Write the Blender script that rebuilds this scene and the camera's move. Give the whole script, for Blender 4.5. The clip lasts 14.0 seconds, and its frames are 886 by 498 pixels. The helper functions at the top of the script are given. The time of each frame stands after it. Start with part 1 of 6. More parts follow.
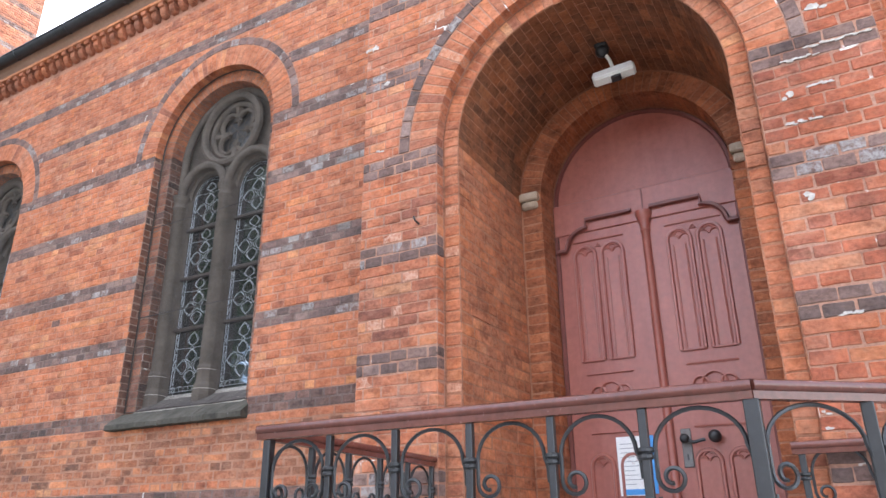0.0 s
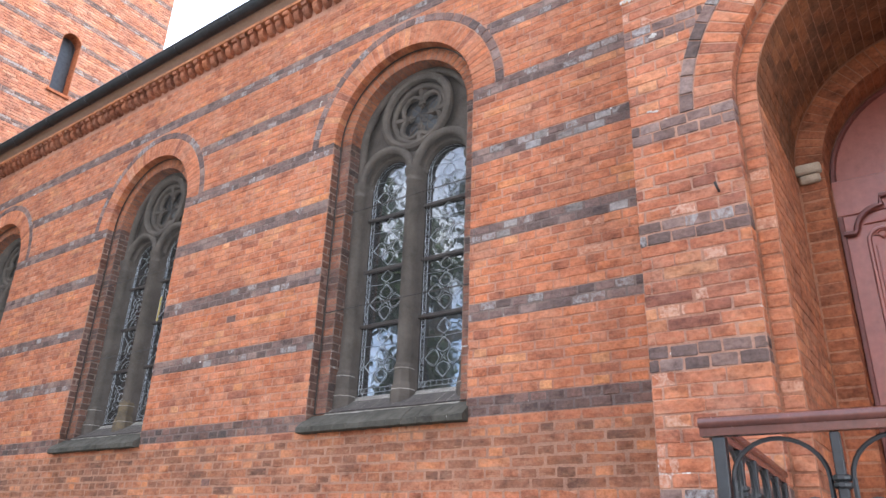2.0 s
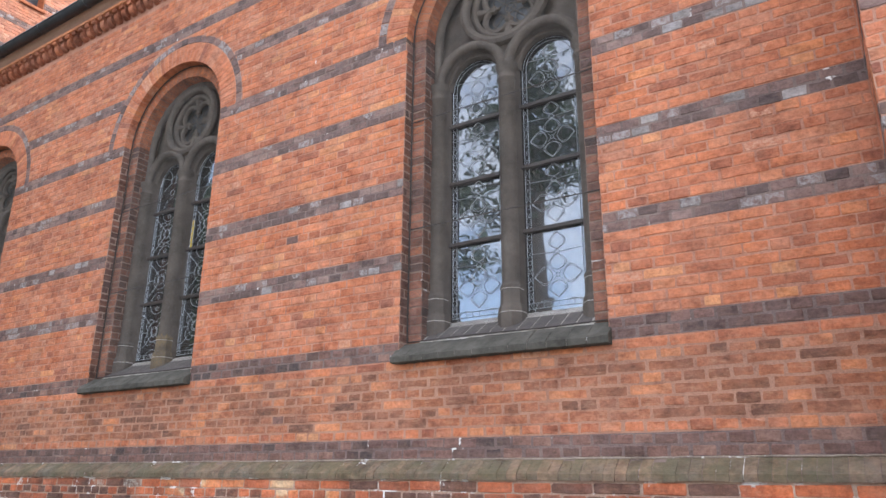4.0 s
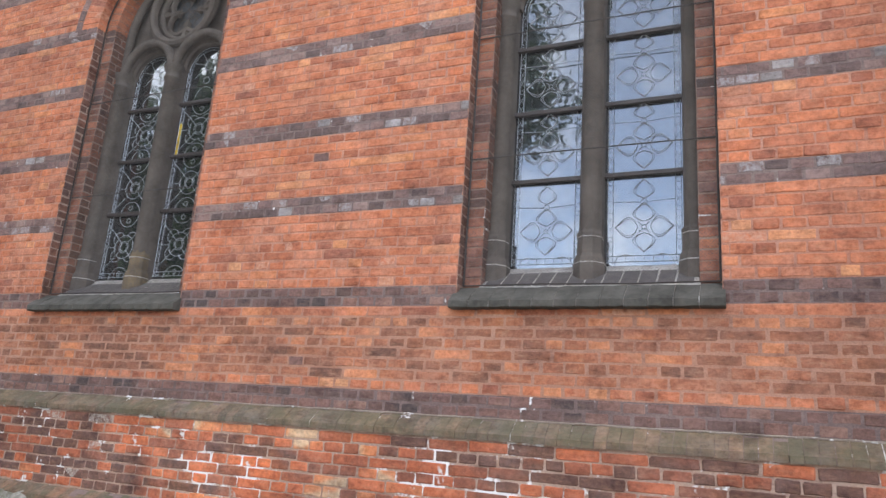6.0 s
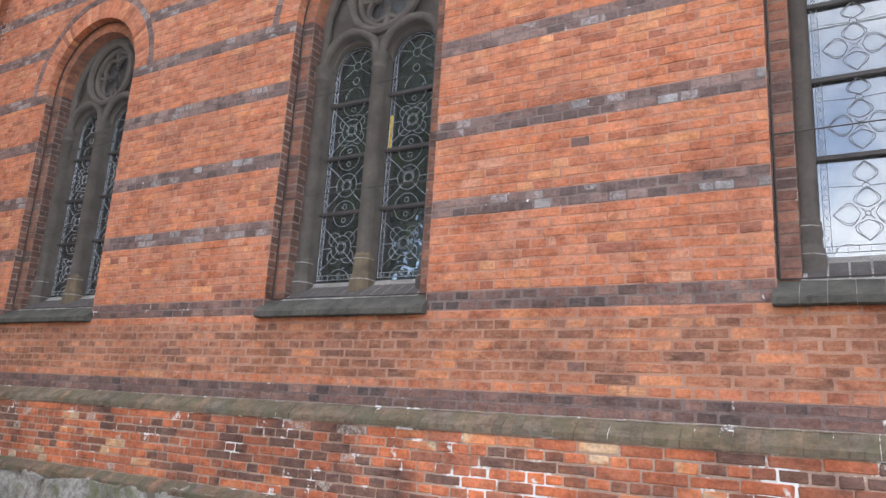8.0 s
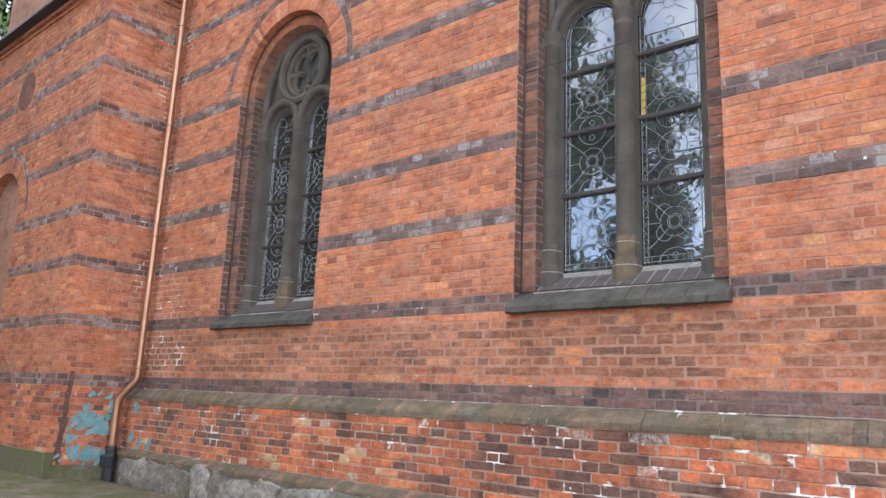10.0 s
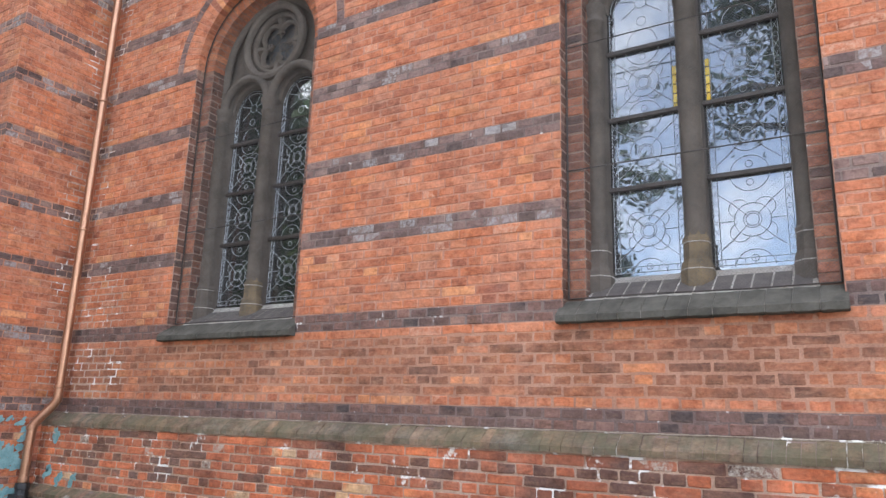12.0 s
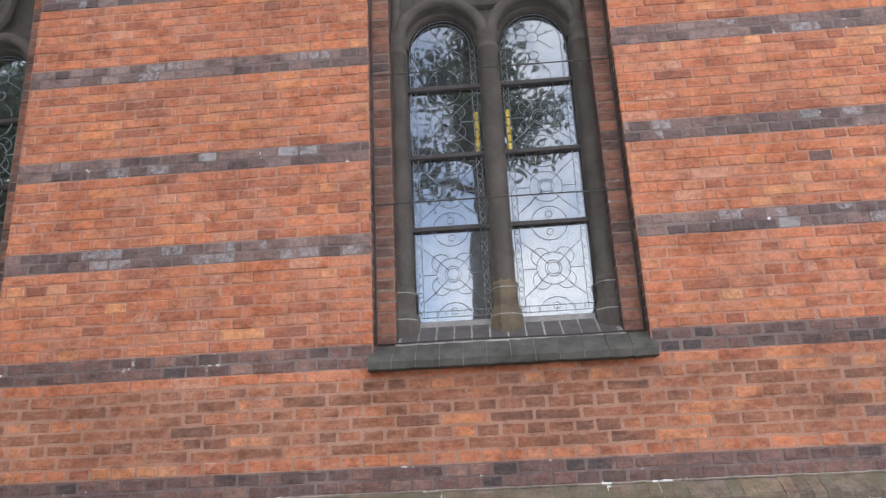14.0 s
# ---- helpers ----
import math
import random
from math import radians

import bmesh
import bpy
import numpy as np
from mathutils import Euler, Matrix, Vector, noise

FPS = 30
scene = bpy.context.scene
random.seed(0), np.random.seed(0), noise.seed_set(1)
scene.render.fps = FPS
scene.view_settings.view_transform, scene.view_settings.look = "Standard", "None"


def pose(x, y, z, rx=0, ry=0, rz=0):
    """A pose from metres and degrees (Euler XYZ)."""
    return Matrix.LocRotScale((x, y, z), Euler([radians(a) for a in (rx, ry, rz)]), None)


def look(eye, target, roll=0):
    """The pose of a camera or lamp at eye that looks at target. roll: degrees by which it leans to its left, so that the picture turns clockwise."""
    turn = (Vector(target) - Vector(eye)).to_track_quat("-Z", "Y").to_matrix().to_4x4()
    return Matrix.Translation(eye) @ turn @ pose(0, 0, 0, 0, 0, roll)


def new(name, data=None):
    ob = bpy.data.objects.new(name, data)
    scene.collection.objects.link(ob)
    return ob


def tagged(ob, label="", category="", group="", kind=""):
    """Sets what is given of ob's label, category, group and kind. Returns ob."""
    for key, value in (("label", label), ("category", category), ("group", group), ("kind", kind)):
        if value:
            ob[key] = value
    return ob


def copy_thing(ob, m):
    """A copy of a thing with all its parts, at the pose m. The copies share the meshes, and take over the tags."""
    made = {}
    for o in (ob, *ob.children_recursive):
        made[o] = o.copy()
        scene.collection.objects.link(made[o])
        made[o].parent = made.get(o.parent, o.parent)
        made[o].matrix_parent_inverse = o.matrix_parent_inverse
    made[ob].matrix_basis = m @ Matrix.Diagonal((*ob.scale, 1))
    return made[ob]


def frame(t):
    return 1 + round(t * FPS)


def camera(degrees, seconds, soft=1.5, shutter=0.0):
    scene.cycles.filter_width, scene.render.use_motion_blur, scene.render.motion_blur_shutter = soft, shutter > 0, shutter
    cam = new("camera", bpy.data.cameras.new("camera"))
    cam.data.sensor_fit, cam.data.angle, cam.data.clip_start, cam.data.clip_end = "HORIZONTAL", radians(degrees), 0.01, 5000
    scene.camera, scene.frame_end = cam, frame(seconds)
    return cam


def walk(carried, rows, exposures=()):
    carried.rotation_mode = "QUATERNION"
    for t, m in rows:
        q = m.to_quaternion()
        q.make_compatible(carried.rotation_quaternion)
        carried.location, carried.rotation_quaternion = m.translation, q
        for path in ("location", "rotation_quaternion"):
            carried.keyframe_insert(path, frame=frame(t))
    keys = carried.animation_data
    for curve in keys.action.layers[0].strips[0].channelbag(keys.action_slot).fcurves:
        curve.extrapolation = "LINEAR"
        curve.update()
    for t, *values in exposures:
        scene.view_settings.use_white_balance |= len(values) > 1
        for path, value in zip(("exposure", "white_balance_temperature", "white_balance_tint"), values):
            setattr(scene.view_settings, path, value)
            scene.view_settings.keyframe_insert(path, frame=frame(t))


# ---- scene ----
cam = camera(63.7, 14.0)
PATH = [
    (0, (5.636, -4.778, 0.961), (4.715, -3.16, 1.69), -0.5),
    (0.5, (5.269, -4.794, 0.956), (4.112, -3.335, 1.686), 1.2),
    (1, (4.876, -4.823, 0.962), (3.789, -3.321, 1.712), 0.5),
    (1.5, (4.434, -4.779, 0.984), (3.296, -3.314, 1.733), 0.7),
    (2, (4.077, -4.821, 0.965), (2.991, -3.329, 1.737), 2.1),
    (2.5, (3.703, -4.929, 0.981), (2.726, -3.346, 1.717), 0.6),
    (2.7, (3.492, -4.922, 0.966), (2.443, -3.366, 1.657), 0.1),
    (2.8, (3.404, -4.91, 0.971), (2.295, -3.374, 1.615), -0.3),
    (3, (3.263, -4.863, 1.008), (2.113, -3.354, 1.642), -1.4),
    (3.2, (3.12, -4.846, 0.991), (1.938, -3.362, 1.625), -0.5),
    (5.3, (1.642, -4.737, 1.01), (0.958, -2.938, 1.553), 2.3),
    (5.5, (1.483, -4.769, 1.036), (0.75, -2.983, 1.555), 2.3),
    (6, (1.069, -4.753, 1.0), (0.263, -2.994, 1.506), 4.2),
    (6.5, (0.701, -4.896, 1.029), (-0.073, -3.121, 1.528), 4.0),
    (7, (0.318, -4.975, 1.1), (-0.641, -3.277, 1.542), 3.8),
    (7.5, (-0.09, -4.874, 1.13), (-1.122, -3.211, 1.543), 2.8),
    (8, (-0.52, -4.977, 1.094), (-1.52, -3.306, 1.549), 3.5),
    (8.5, (-0.846, -5.022, 1.18), (-1.928, -3.392, 1.594), 2.7),
    (9, (-1.25, -5.053, 1.159), (-2.529, -3.564, 1.541), 2.4),
    (9.2, (-1.41, -5.074, 1.14), (-2.721, -3.616, 1.536), 2.4),
    (11.3, (-2.975, -5.094, 1.199), (-4.128, -3.523, 1.648), 2.2),
    (11.5, (-3.141, -5.017, 1.206), (-4.316, -3.453, 1.624), 1.9),
    (12, (-3.472, -4.915, 1.192), (-4.499, -3.263, 1.656), 1.8),
    (12.5, (-3.903, -4.969, 1.243), (-4.506, -3.122, 1.719), 1.3),
    (13, (-4.287, -4.836, 1.247), (-4.728, -2.934, 1.68), 0.3),
    (13.5, (-4.488, -4.695, 1.236), (-4.764, -2.787, 1.768), 0.2),
    (14, (-4.715, -4.71, 1.264), (-4.819, -2.802, 1.855), -2.7),
]
walk(cam, [(t, look(eye, target, roll)) for t, eye, target, roll in PATH], [(0, 2.54), (3, 2.43), (5.5, 2.38), (7, 2.34), (9, 2.53), (11.5, 2.57), (12.5, 2.54), (14, 2.33)])

# ---- light ----
SUN_EL, SUN_AZ = radians(38), radians(35)
world = bpy.data.worlds.new("world")
scene.world = world
world.use_nodes = True
wn, wl = world.node_tree.nodes, world.node_tree.links
wn.clear()
sky = wn.new("ShaderNodeTexSky")
sky.sky_type, sky.sun_disc, sky.sun_elevation, sky.sun_rotation = "NISHITA", False, SUN_EL, SUN_AZ
sky.dust_density, sky.ozone_density, sky.air_density = 0.0, 3.0, 0.85
coord = wn.new("ShaderNodeTexCoord")
cloud = wn.new("ShaderNodeTexNoise")
cloud.inputs["Scale"].default_value, cloud.inputs["Detail"].default_value = 3.2, 9
cloud.inputs["Roughness"].default_value = 0.6
ramp = wn.new("ShaderNodeValToRGB")
ramp.color_ramp.elements[0].position, ramp.color_ramp.elements[1].position = 0.45, 0.67
ramp.color_ramp.elements[0].color = (0.20, 0.20, 0.20, 1)
tint = wn.new("ShaderNodeMixRGB")
tint.blend_type = "MIX"
tint.inputs[2].default_value = (8.35, 8.6, 8.95, 1)
back = wn.new("ShaderNodeBackground")
back.inputs["Strength"].default_value = 0.138
wout = wn.new("ShaderNodeOutputWorld")
wl.new(coord.outputs["Generated"], cloud.inputs["Vector"])
wl.new(cloud.outputs["Fac"], ramp.inputs[0])
wl.new(ramp.outputs[0], tint.inputs[0])
wl.new(sky.outputs[0], tint.inputs[1])
wl.new(tint.outputs[0], back.inputs["Color"])
wl.new(back.outputs[0], wout.inputs[0])
sun = new("sun", bpy.data.lights.new("sun", "SUN"))
sun.data.energy, sun.data.angle, sun.data.color = 1.5, radians(8), (1.0, 0.94, 0.85)
sun.matrix_world = look((30 * math.sin(SUN_AZ), 30 * math.cos(SUN_AZ), 30 * math.tan(SUN_EL)), (0, 0, 0))


# ---- materials ----
def node_material(name, rough=0.8, metal=0.0):
    m = bpy.data.materials.new(name)
    m.use_nodes = True
    b = m.node_tree.nodes["Principled BSDF"]
    b.inputs["Roughness"].default_value, b.inputs["Metallic"].default_value = rough, metal
    return m, m.node_tree.nodes, m.node_tree.links, b


def noise_node(nodes, links, scale, detail=6, rough=0.6, stretch=None):
    geo = nodes.new("ShaderNodeNewGeometry")
    n = nodes.new("ShaderNodeTexNoise")
    n.inputs["Scale"].default_value, n.inputs["Detail"].default_value, n.inputs["Roughness"].default_value = scale, detail, rough
    if stretch:
        mp = nodes.new("ShaderNodeMapping")
        mp.inputs["Scale"].default_value = stretch
        links.new(geo.outputs["Position"], mp.inputs["Vector"])
        links.new(mp.outputs[0], n.inputs["Vector"])
    else:
        links.new(geo.outputs["Position"], n.inputs["Vector"])
    return n


def ramp_node(nodes, links, source, stops, interp="LINEAR"):
    r = nodes.new("ShaderNodeValToRGB")
    r.color_ramp.interpolation = interp
    e = r.color_ramp.elements
    while len(e) < len(stops):
        e.new(0.5)
    for el, (p, col) in zip(e, stops):
        el.position, el.color = p, (*col, 1)
    links.new(source, r.inputs[0])
    return r


def mix_node(nodes, links, a, b, fac, mode="MIX"):
    m = nodes.new("ShaderNodeMixRGB")
    m.blend_type = mode
    for i, v in ((0, fac), (1, a), (2, b)):
        if hasattr(v, "is_output"):
            links.new(v, m.inputs[i])
        elif i == 0:
            m.inputs[0].default_value = v
        else:
            m.inputs[i].default_value = (*v, 1)
    return m.outputs[0]


def math_node(nodes, links, op, a, b):
    m = nodes.new("ShaderNodeMath")
    m.operation = op
    for i, v in enumerate((a, b)):
        if hasattr(v, "is_output"):
            links.new(v, m.inputs[i])
        else:
            m.inputs[i].default_value = v
    return m.outputs[0]


def bump(nodes, links, b, height, strength, distance):
    n = nodes.new("ShaderNodeBump")
    n.inputs["Strength"].default_value, n.inputs["Distance"].default_value = strength, distance
    links.new(height, n.inputs["Height"])
    links.new(n.outputs[0], b.inputs["Normal"])


def piece_random(nodes, links):
    """A number from 0 to 1 for every single brick, joined or an object of its own."""
    g, o = nodes.new("ShaderNodeNewGeometry"), nodes.new("ShaderNodeObjectInfo")
    return math_node(nodes, links, "FRACT", math_node(nodes, links, "ADD", g.outputs["Random Per Island"], o.outputs["Random"]), 0.0)


def spots(n, l, places):
    """1 within a few oval patches of the wall, fading to 0 round them; places of (x, z, half width, half height)."""
    pos, total = n.new("ShaderNodeNewGeometry").outputs["Position"], None
    for x, z, rx, rz in places:
        mp = n.new("ShaderNodeMapping")
        mp.inputs["Location"].default_value = (-x / rx, 0, -z / rz)
        mp.inputs["Scale"].default_value = (1 / rx, 0, 1 / rz)
        l.new(pos, mp.inputs["Vector"])
        ln = n.new("ShaderNodeVectorMath")
        ln.operation = "LENGTH"
        l.new(mp.outputs[0], ln.inputs[0])
        near = ramp_node(n, l, math_node(n, l, "MULTIPLY", ln.outputs["Value"], 0.5), [(0.30, (1, 1, 1)), (0.75, (0, 0, 0))]).outputs[0]
        total = near if total is None else math_node(n, l, "MAXIMUM", total, near)
    return total


def weather(n, l, col, grime):
    """Soot and rain stains that run over bricks and joints alike."""
    broad = noise_node(n, l, 0.9, 5, 0.65)
    stain = ramp_node(n, l, broad.outputs["Fac"], [(grime[0] - 0.12, (0.66, 0.62, 0.61)), (grime[0] + 0.12, (1.08, 1.05, 1.02))]).outputs[0]
    col = mix_node(n, l, col, stain, grime[1], "MULTIPLY")
    smudge = noise_node(n, l, 3.6, 7, 0.72, (1, 1, 1.5))
    col = mix_node(n, l, col, ramp_node(n, l, smudge.outputs["Fac"], [(0.34, (0.60, 0.57, 0.57)), (0.47, (1.0, 1.0, 1.0)), (0.66, (1.14, 1.12, 1.08))]).outputs[0], 0.9, "MULTIPLY")
    return col


def brick_material(name, stops, pale=None, grime=(0.5, 0.5), rough=0.85, moss=0.0, cluster=2.4, hue_drift=1.0, lime=0.0, film=0.35, patchy=0.0, burnt=()):
    """Fired clay: a tone for every brick, mottled faces, and grime in broad stains. pale: colour and share of spalled faces; lime: share of lime wash; film: mortar dust on the faces."""
    m, n, l, b = node_material(name, rough)
    b.inputs["Specular IOR Level"].default_value = 0.15
    rnd = piece_random(n, l)
    tone = rnd
    if patchy:
        crowd = noise_node(n, l, 1.3, 3, 0.6, (0.8, 0.8, 1.6))
        tone = math_node(n, l, "ADD", rnd, math_node(n, l, "MULTIPLY", math_node(n, l, "SUBTRACT", crowd.outputs["Fac"], 0.5), patchy))
    if burnt:
        tone = math_node(n, l, "SUBTRACT", tone, math_node(n, l, "MULTIPLY", spots(n, l, burnt), 0.42))
    col = ramp_node(n, l, tone, stops).outputs[0]
    fine = noise_node(n, l, 38, 7, 0.75)
    mott = ramp_node(n, l, fine.outputs["Fac"], [(0.28, (0.56, 0.53, 0.52)), (0.5, (1.0, 1.0, 1.0)), (0.74, (1.34, 1.32, 1.30))]).outputs[0]
    col = mix_node(n, l, col, mott, 0.85, "MULTIPLY")
    mid = noise_node(n, l, 12, 5, 0.65, (0.7, 0.7, 1.3))
    col = mix_node(n, l, col, ramp_node(n, l, mid.outputs["Fac"], [(0.3, (0.60, 0.56, 0.55)), (0.5, (1.0, 1.0, 1.0)), (0.68, (1.22, 1.22, 1.22))]).outputs[0], 0.9, "MULTIPLY")
    drift = noise_node(n, l, 2.3, 6, 0.75)
    col = mix_node(n, l, col, ramp_node(n, l, drift.outputs["Fac"], [(0.34, (0.86, 1.0, 1.12)), (0.5, (1.0, 1.0, 1.0)), (0.66, (1.10, 1.01, 0.86))]).outputs[0], hue_drift, "MULTIPLY")
    if film:
        dust = noise_node(n, l, 21, 6, 0.7, (0.45, 0.45, 1.5))
        col = mix_node(n, l, col, (0.46, 0.27, 0.17), math_node(n, l, "MULTIPLY", ramp_node(n, l, dust.outputs["Fac"], [(0.52, (0, 0, 0)), (0.70, (1, 1, 1))]).outputs[0], film))
    col = weather(n, l, col, grime)
    if pale:
        hue, share = pale
        patch = noise_node(n, l, 1.3, 3, 0.5)
        key = math_node(n, l, "ADD", math_node(n, l, "FRACT", math_node(n, l, "MULTIPLY", rnd, 13.7), 0.0), math_node(n, l, "MULTIPLY", math_node(n, l, "SUBTRACT", patch.outputs["Fac"], 0.5), cluster))
        ragged = noise_node(n, l, 26, 6, 0.75)
        chip = math_node(n, l, "MULTIPLY", math_node(n, l, "GREATER_THAN", key, 1.0 - share), ramp_node(n, l, ragged.outputs["Fac"], [(0.40, (0, 0, 0)), (0.60, (0.9, 0.9, 0.9))]).outputs[0])
        col = mix_node(n, l, col, hue, chip)
    if lime:
        w = noise_node(n, l, 3.4, 4, 0.75)
        col = mix_node(n, l, col, (0.62, 0.57, 0.52), ramp_node(n, l, w.outputs["Fac"], [(1 - lime, (0, 0, 0)), (1 - lime + 0.04, (0.85, 0.85, 0.85))]).outputs[0])
    if moss:
        mo = noise_node(n, l, 4.5, 6, 0.7)
        col = mix_node(n, l, col, (0.098, 0.091, 0.056), math_node(n, l, "MULTIPLY", ramp_node(n, l, mo.outputs["Fac"], [(0.42, (0, 0, 0)), (0.6, (1, 1, 1))]).outputs[0], moss))
    l.new(col, b.inputs["Base Color"])
    bump(n, l, b, math_node(n, l, "ADD", fine.outputs["Fac"], mid.outputs["Fac"]), 0.7, 0.009)
    return m


BURNT = ((-10.0, 0.80, 1.1, 0.30), (-5.0, 0.76, 1.0, 0.30), (-4.1, 0.55, 0.5, 0.20), (-0.1, 0.86, 1.0, 0.20), (1.6, 0.80, 0.6, 0.20))
LIMED = ((-2.75, 0.58, 0.60, 0.20), (-1.12, 0.80, 0.28, 0.17), (-0.4, 0.62, 0.40, 0.12), (-5.6, 0.70, 0.14, 0.07), (-4.9, 0.82, 0.12, 0.10), (-9.7, 0.60, 0.20, 0.12))
RED = [(0.0, (0.27, 0.090, 0.056)), (0.07, (0.35, 0.112, 0.062)), (0.30, (0.42, 0.130, 0.068)), (0.60, (0.46, 0.146, 0.074)), (0.86, (0.44, 0.155, 0.088)), (0.95, (0.49, 0.170, 0.080)), (1.0, (0.52, 0.21, 0.105))]
RED = [(p, (r * 0.985, g * 1.125, b * 1.16)) for p, (r, g, b) in RED]
BROWN = [(0.0, (0.165, 0.080, 0.054)), (0.12, (0.215, 0.098, 0.062)), (0.5, (0.275, 0.116, 0.069)), (0.85, (0.35, 0.138, 0.078)), (1.0, (0.45, 0.185, 0.095))]
DARK = [(0.0, (0.090, 0.072, 0.068)), (0.3, (0.128, 0.096, 0.088)), (0.6, (0.160, 0.114, 0.102)), (0.85, (0.185, 0.136, 0.122)), (1.0, (0.215, 0.168, 0.152))]
DARK = [(p, (r * 1.13, g * 1.00, b * 0.97)) for p, (r, g, b) in DARK]
CLINKER = [(0.0, (0.080, 0.060, 0.056)), (0.1, (0.118, 0.076, 0.066)), (0.5, (0.155, 0.091, 0.077)), (0.85, (0.195, 0.108, 0.088)), (1.0, (0.235, 0.138, 0.108))]
DARK_BROWN = [(0.0, (0.105, 0.062, 0.050)), (0.4, (0.142, 0.074, 0.056)), (0.8, (0.175, 0.085, 0.061)), (1.0, (0.22, 0.10, 0.068))]
PLINTH = [(0.0, (0.130, 0.072, 0.056)), (0.12, (0.225, 0.092, 0.060)), (0.45, (0.36, 0.116, 0.062)), (0.8, (0.46, 0.142, 0.068)), (0.95, (0.50, 0.19, 0.09)), (1.0, (0.5, 0.31, 0.19))]
BROWN = [(p, (r * 1.12, g * 1.12, b * 1.12)) for p, (r, g, b) in BROWN]
PLINTH = [(p, (min(0.56, r * 1.2), g * 1.2, b * 1.2)) for p, (r, g, b) in PLINTH]
MAT_RED = brick_material("red_brick", RED, ((0.50, 0.27, 0.18), 0.02), (0.46, 0.55), cluster=0.3)
MAT_PIER = brick_material("pinkish_pier_brick", [(p, (r * 0.97, g * 0.97, b * 1.02)) for p, (r, g, b) in RED], ((0.50, 0.30, 0.22), 0.03), (0.5, 0.6), film=0.38)
MAT_PORCH = brick_material("porch_red_brick", [(p, (r * 0.88, g * 0.78, b * 0.84)) for p, (r, g, b) in RED], None, (0.5, 0.7), film=0.25)
MAT_BROWN = brick_material("brown_brick", BROWN, None, (0.5, 0.5), film=0.5, patchy=2.2)
MAT_DARK = brick_material("dark_brick", DARK, ((0.31, 0.285, 0.275), 0.16), (0.5, 0.5), 0.7, cluster=1.4, hue_drift=0.3, film=0.12)
MAT_CLINKER = brick_material("purple_clinker", CLINKER, None, (0.5, 0.5), 0.7, hue_drift=0.4, film=0.15, patchy=1.6)
# a darker brown, for the window reveals and the transept oval
MAT_DARK_BROWN = brick_material("dark_brown_brick", DARK_BROWN, None, (0.5, 0.5), film=0.1)
MAT_PLINTH = brick_material("plinth_brick", PLINTH, ((0.42, 0.36, 0.30), 0.02), (0.5, 0.9), cluster=0.5, lime=0.345, patchy=1.2, burnt=BURNT)
MAT_PALE = brick_material("pale_brick", [(0.0, (0.20, 0.175, 0.165)), (0.6, (0.27, 0.245, 0.235)), (1.0, (0.33, 0.30, 0.29))], None, (0.5, 0.5), 0.85, 0, 2.4, 0.3, 0.0, 0.1)
MAT_ORANGE = brick_material("orange_brick", [(0.0, (0.50, 0.20, 0.09)), (1.0, (0.56, 0.25, 0.12))])
MAT_CANT = brick_material("mossy_brick", [(0.0, (0.145, 0.112, 0.080)), (0.6, (0.175, 0.128, 0.090)), (1.0, (0.225, 0.150, 0.105))], None, (0.5, 0.6), 0.95, 0.65, film=0.1)
MAT_CANT_LOW = brick_material("green_mossy_brick", [(0.0, (0.135, 0.098, 0.070)), (0.6, (0.19, 0.125, 0.086)), (1.0, (0.25, 0.145, 0.098))], None, (0.5, 0.6), 0.95, 0.9, film=0.1)
MAT_RUSTY = brick_material("soffit_brick", [(0.0, (0.27, 0.096, 0.050)), (0.5, (0.33, 0.114, 0.056)), (1.0, (0.39, 0.140, 0.068))], None, (0.5, 0.5), film=0.1)
MAT_ORDER = brick_material("order_brick", [(0.0, (0.19, 0.095, 0.070)), (0.4, (0.27, 0.122, 0.084)), (0.8, (0.33, 0.140, 0.092)), (1.0, (0.39, 0.165, 0.102))], None, (0.5, 0.5), film=0.25)
MAT_JAMB = brick_material("jamb_brick", [(0.0, (0.34, 0.130, 0.072)), (0.5, (0.42, 0.152, 0.080)), (0.9, (0.47, 0.170, 0.086)), (1.0, (0.51, 0.20, 0.10))], None, (0.5, 0.5), film=0.35)
MAT_CORBEL = brick_material("corbel_brick", [(0.0, (0.25, 0.098, 0.060)), (0.6, (0.33, 0.122, 0.070)), (1.0, (0.40, 0.155, 0.088))], None, (0.5, 0.5), film=0.2)
# darker than the jamb brick: the vault's shade is put into this brown
MAT_VAULT = brick_material("shaded_vault_brick", [(0.0, (0.165, 0.070, 0.038)), (0.5, (0.205, 0.083, 0.042)), (0.9, (0.25, 0.096, 0.046)), (1.0, (0.30, 0.12, 0.055))], None, (0.5, 0.5), film=0.08)


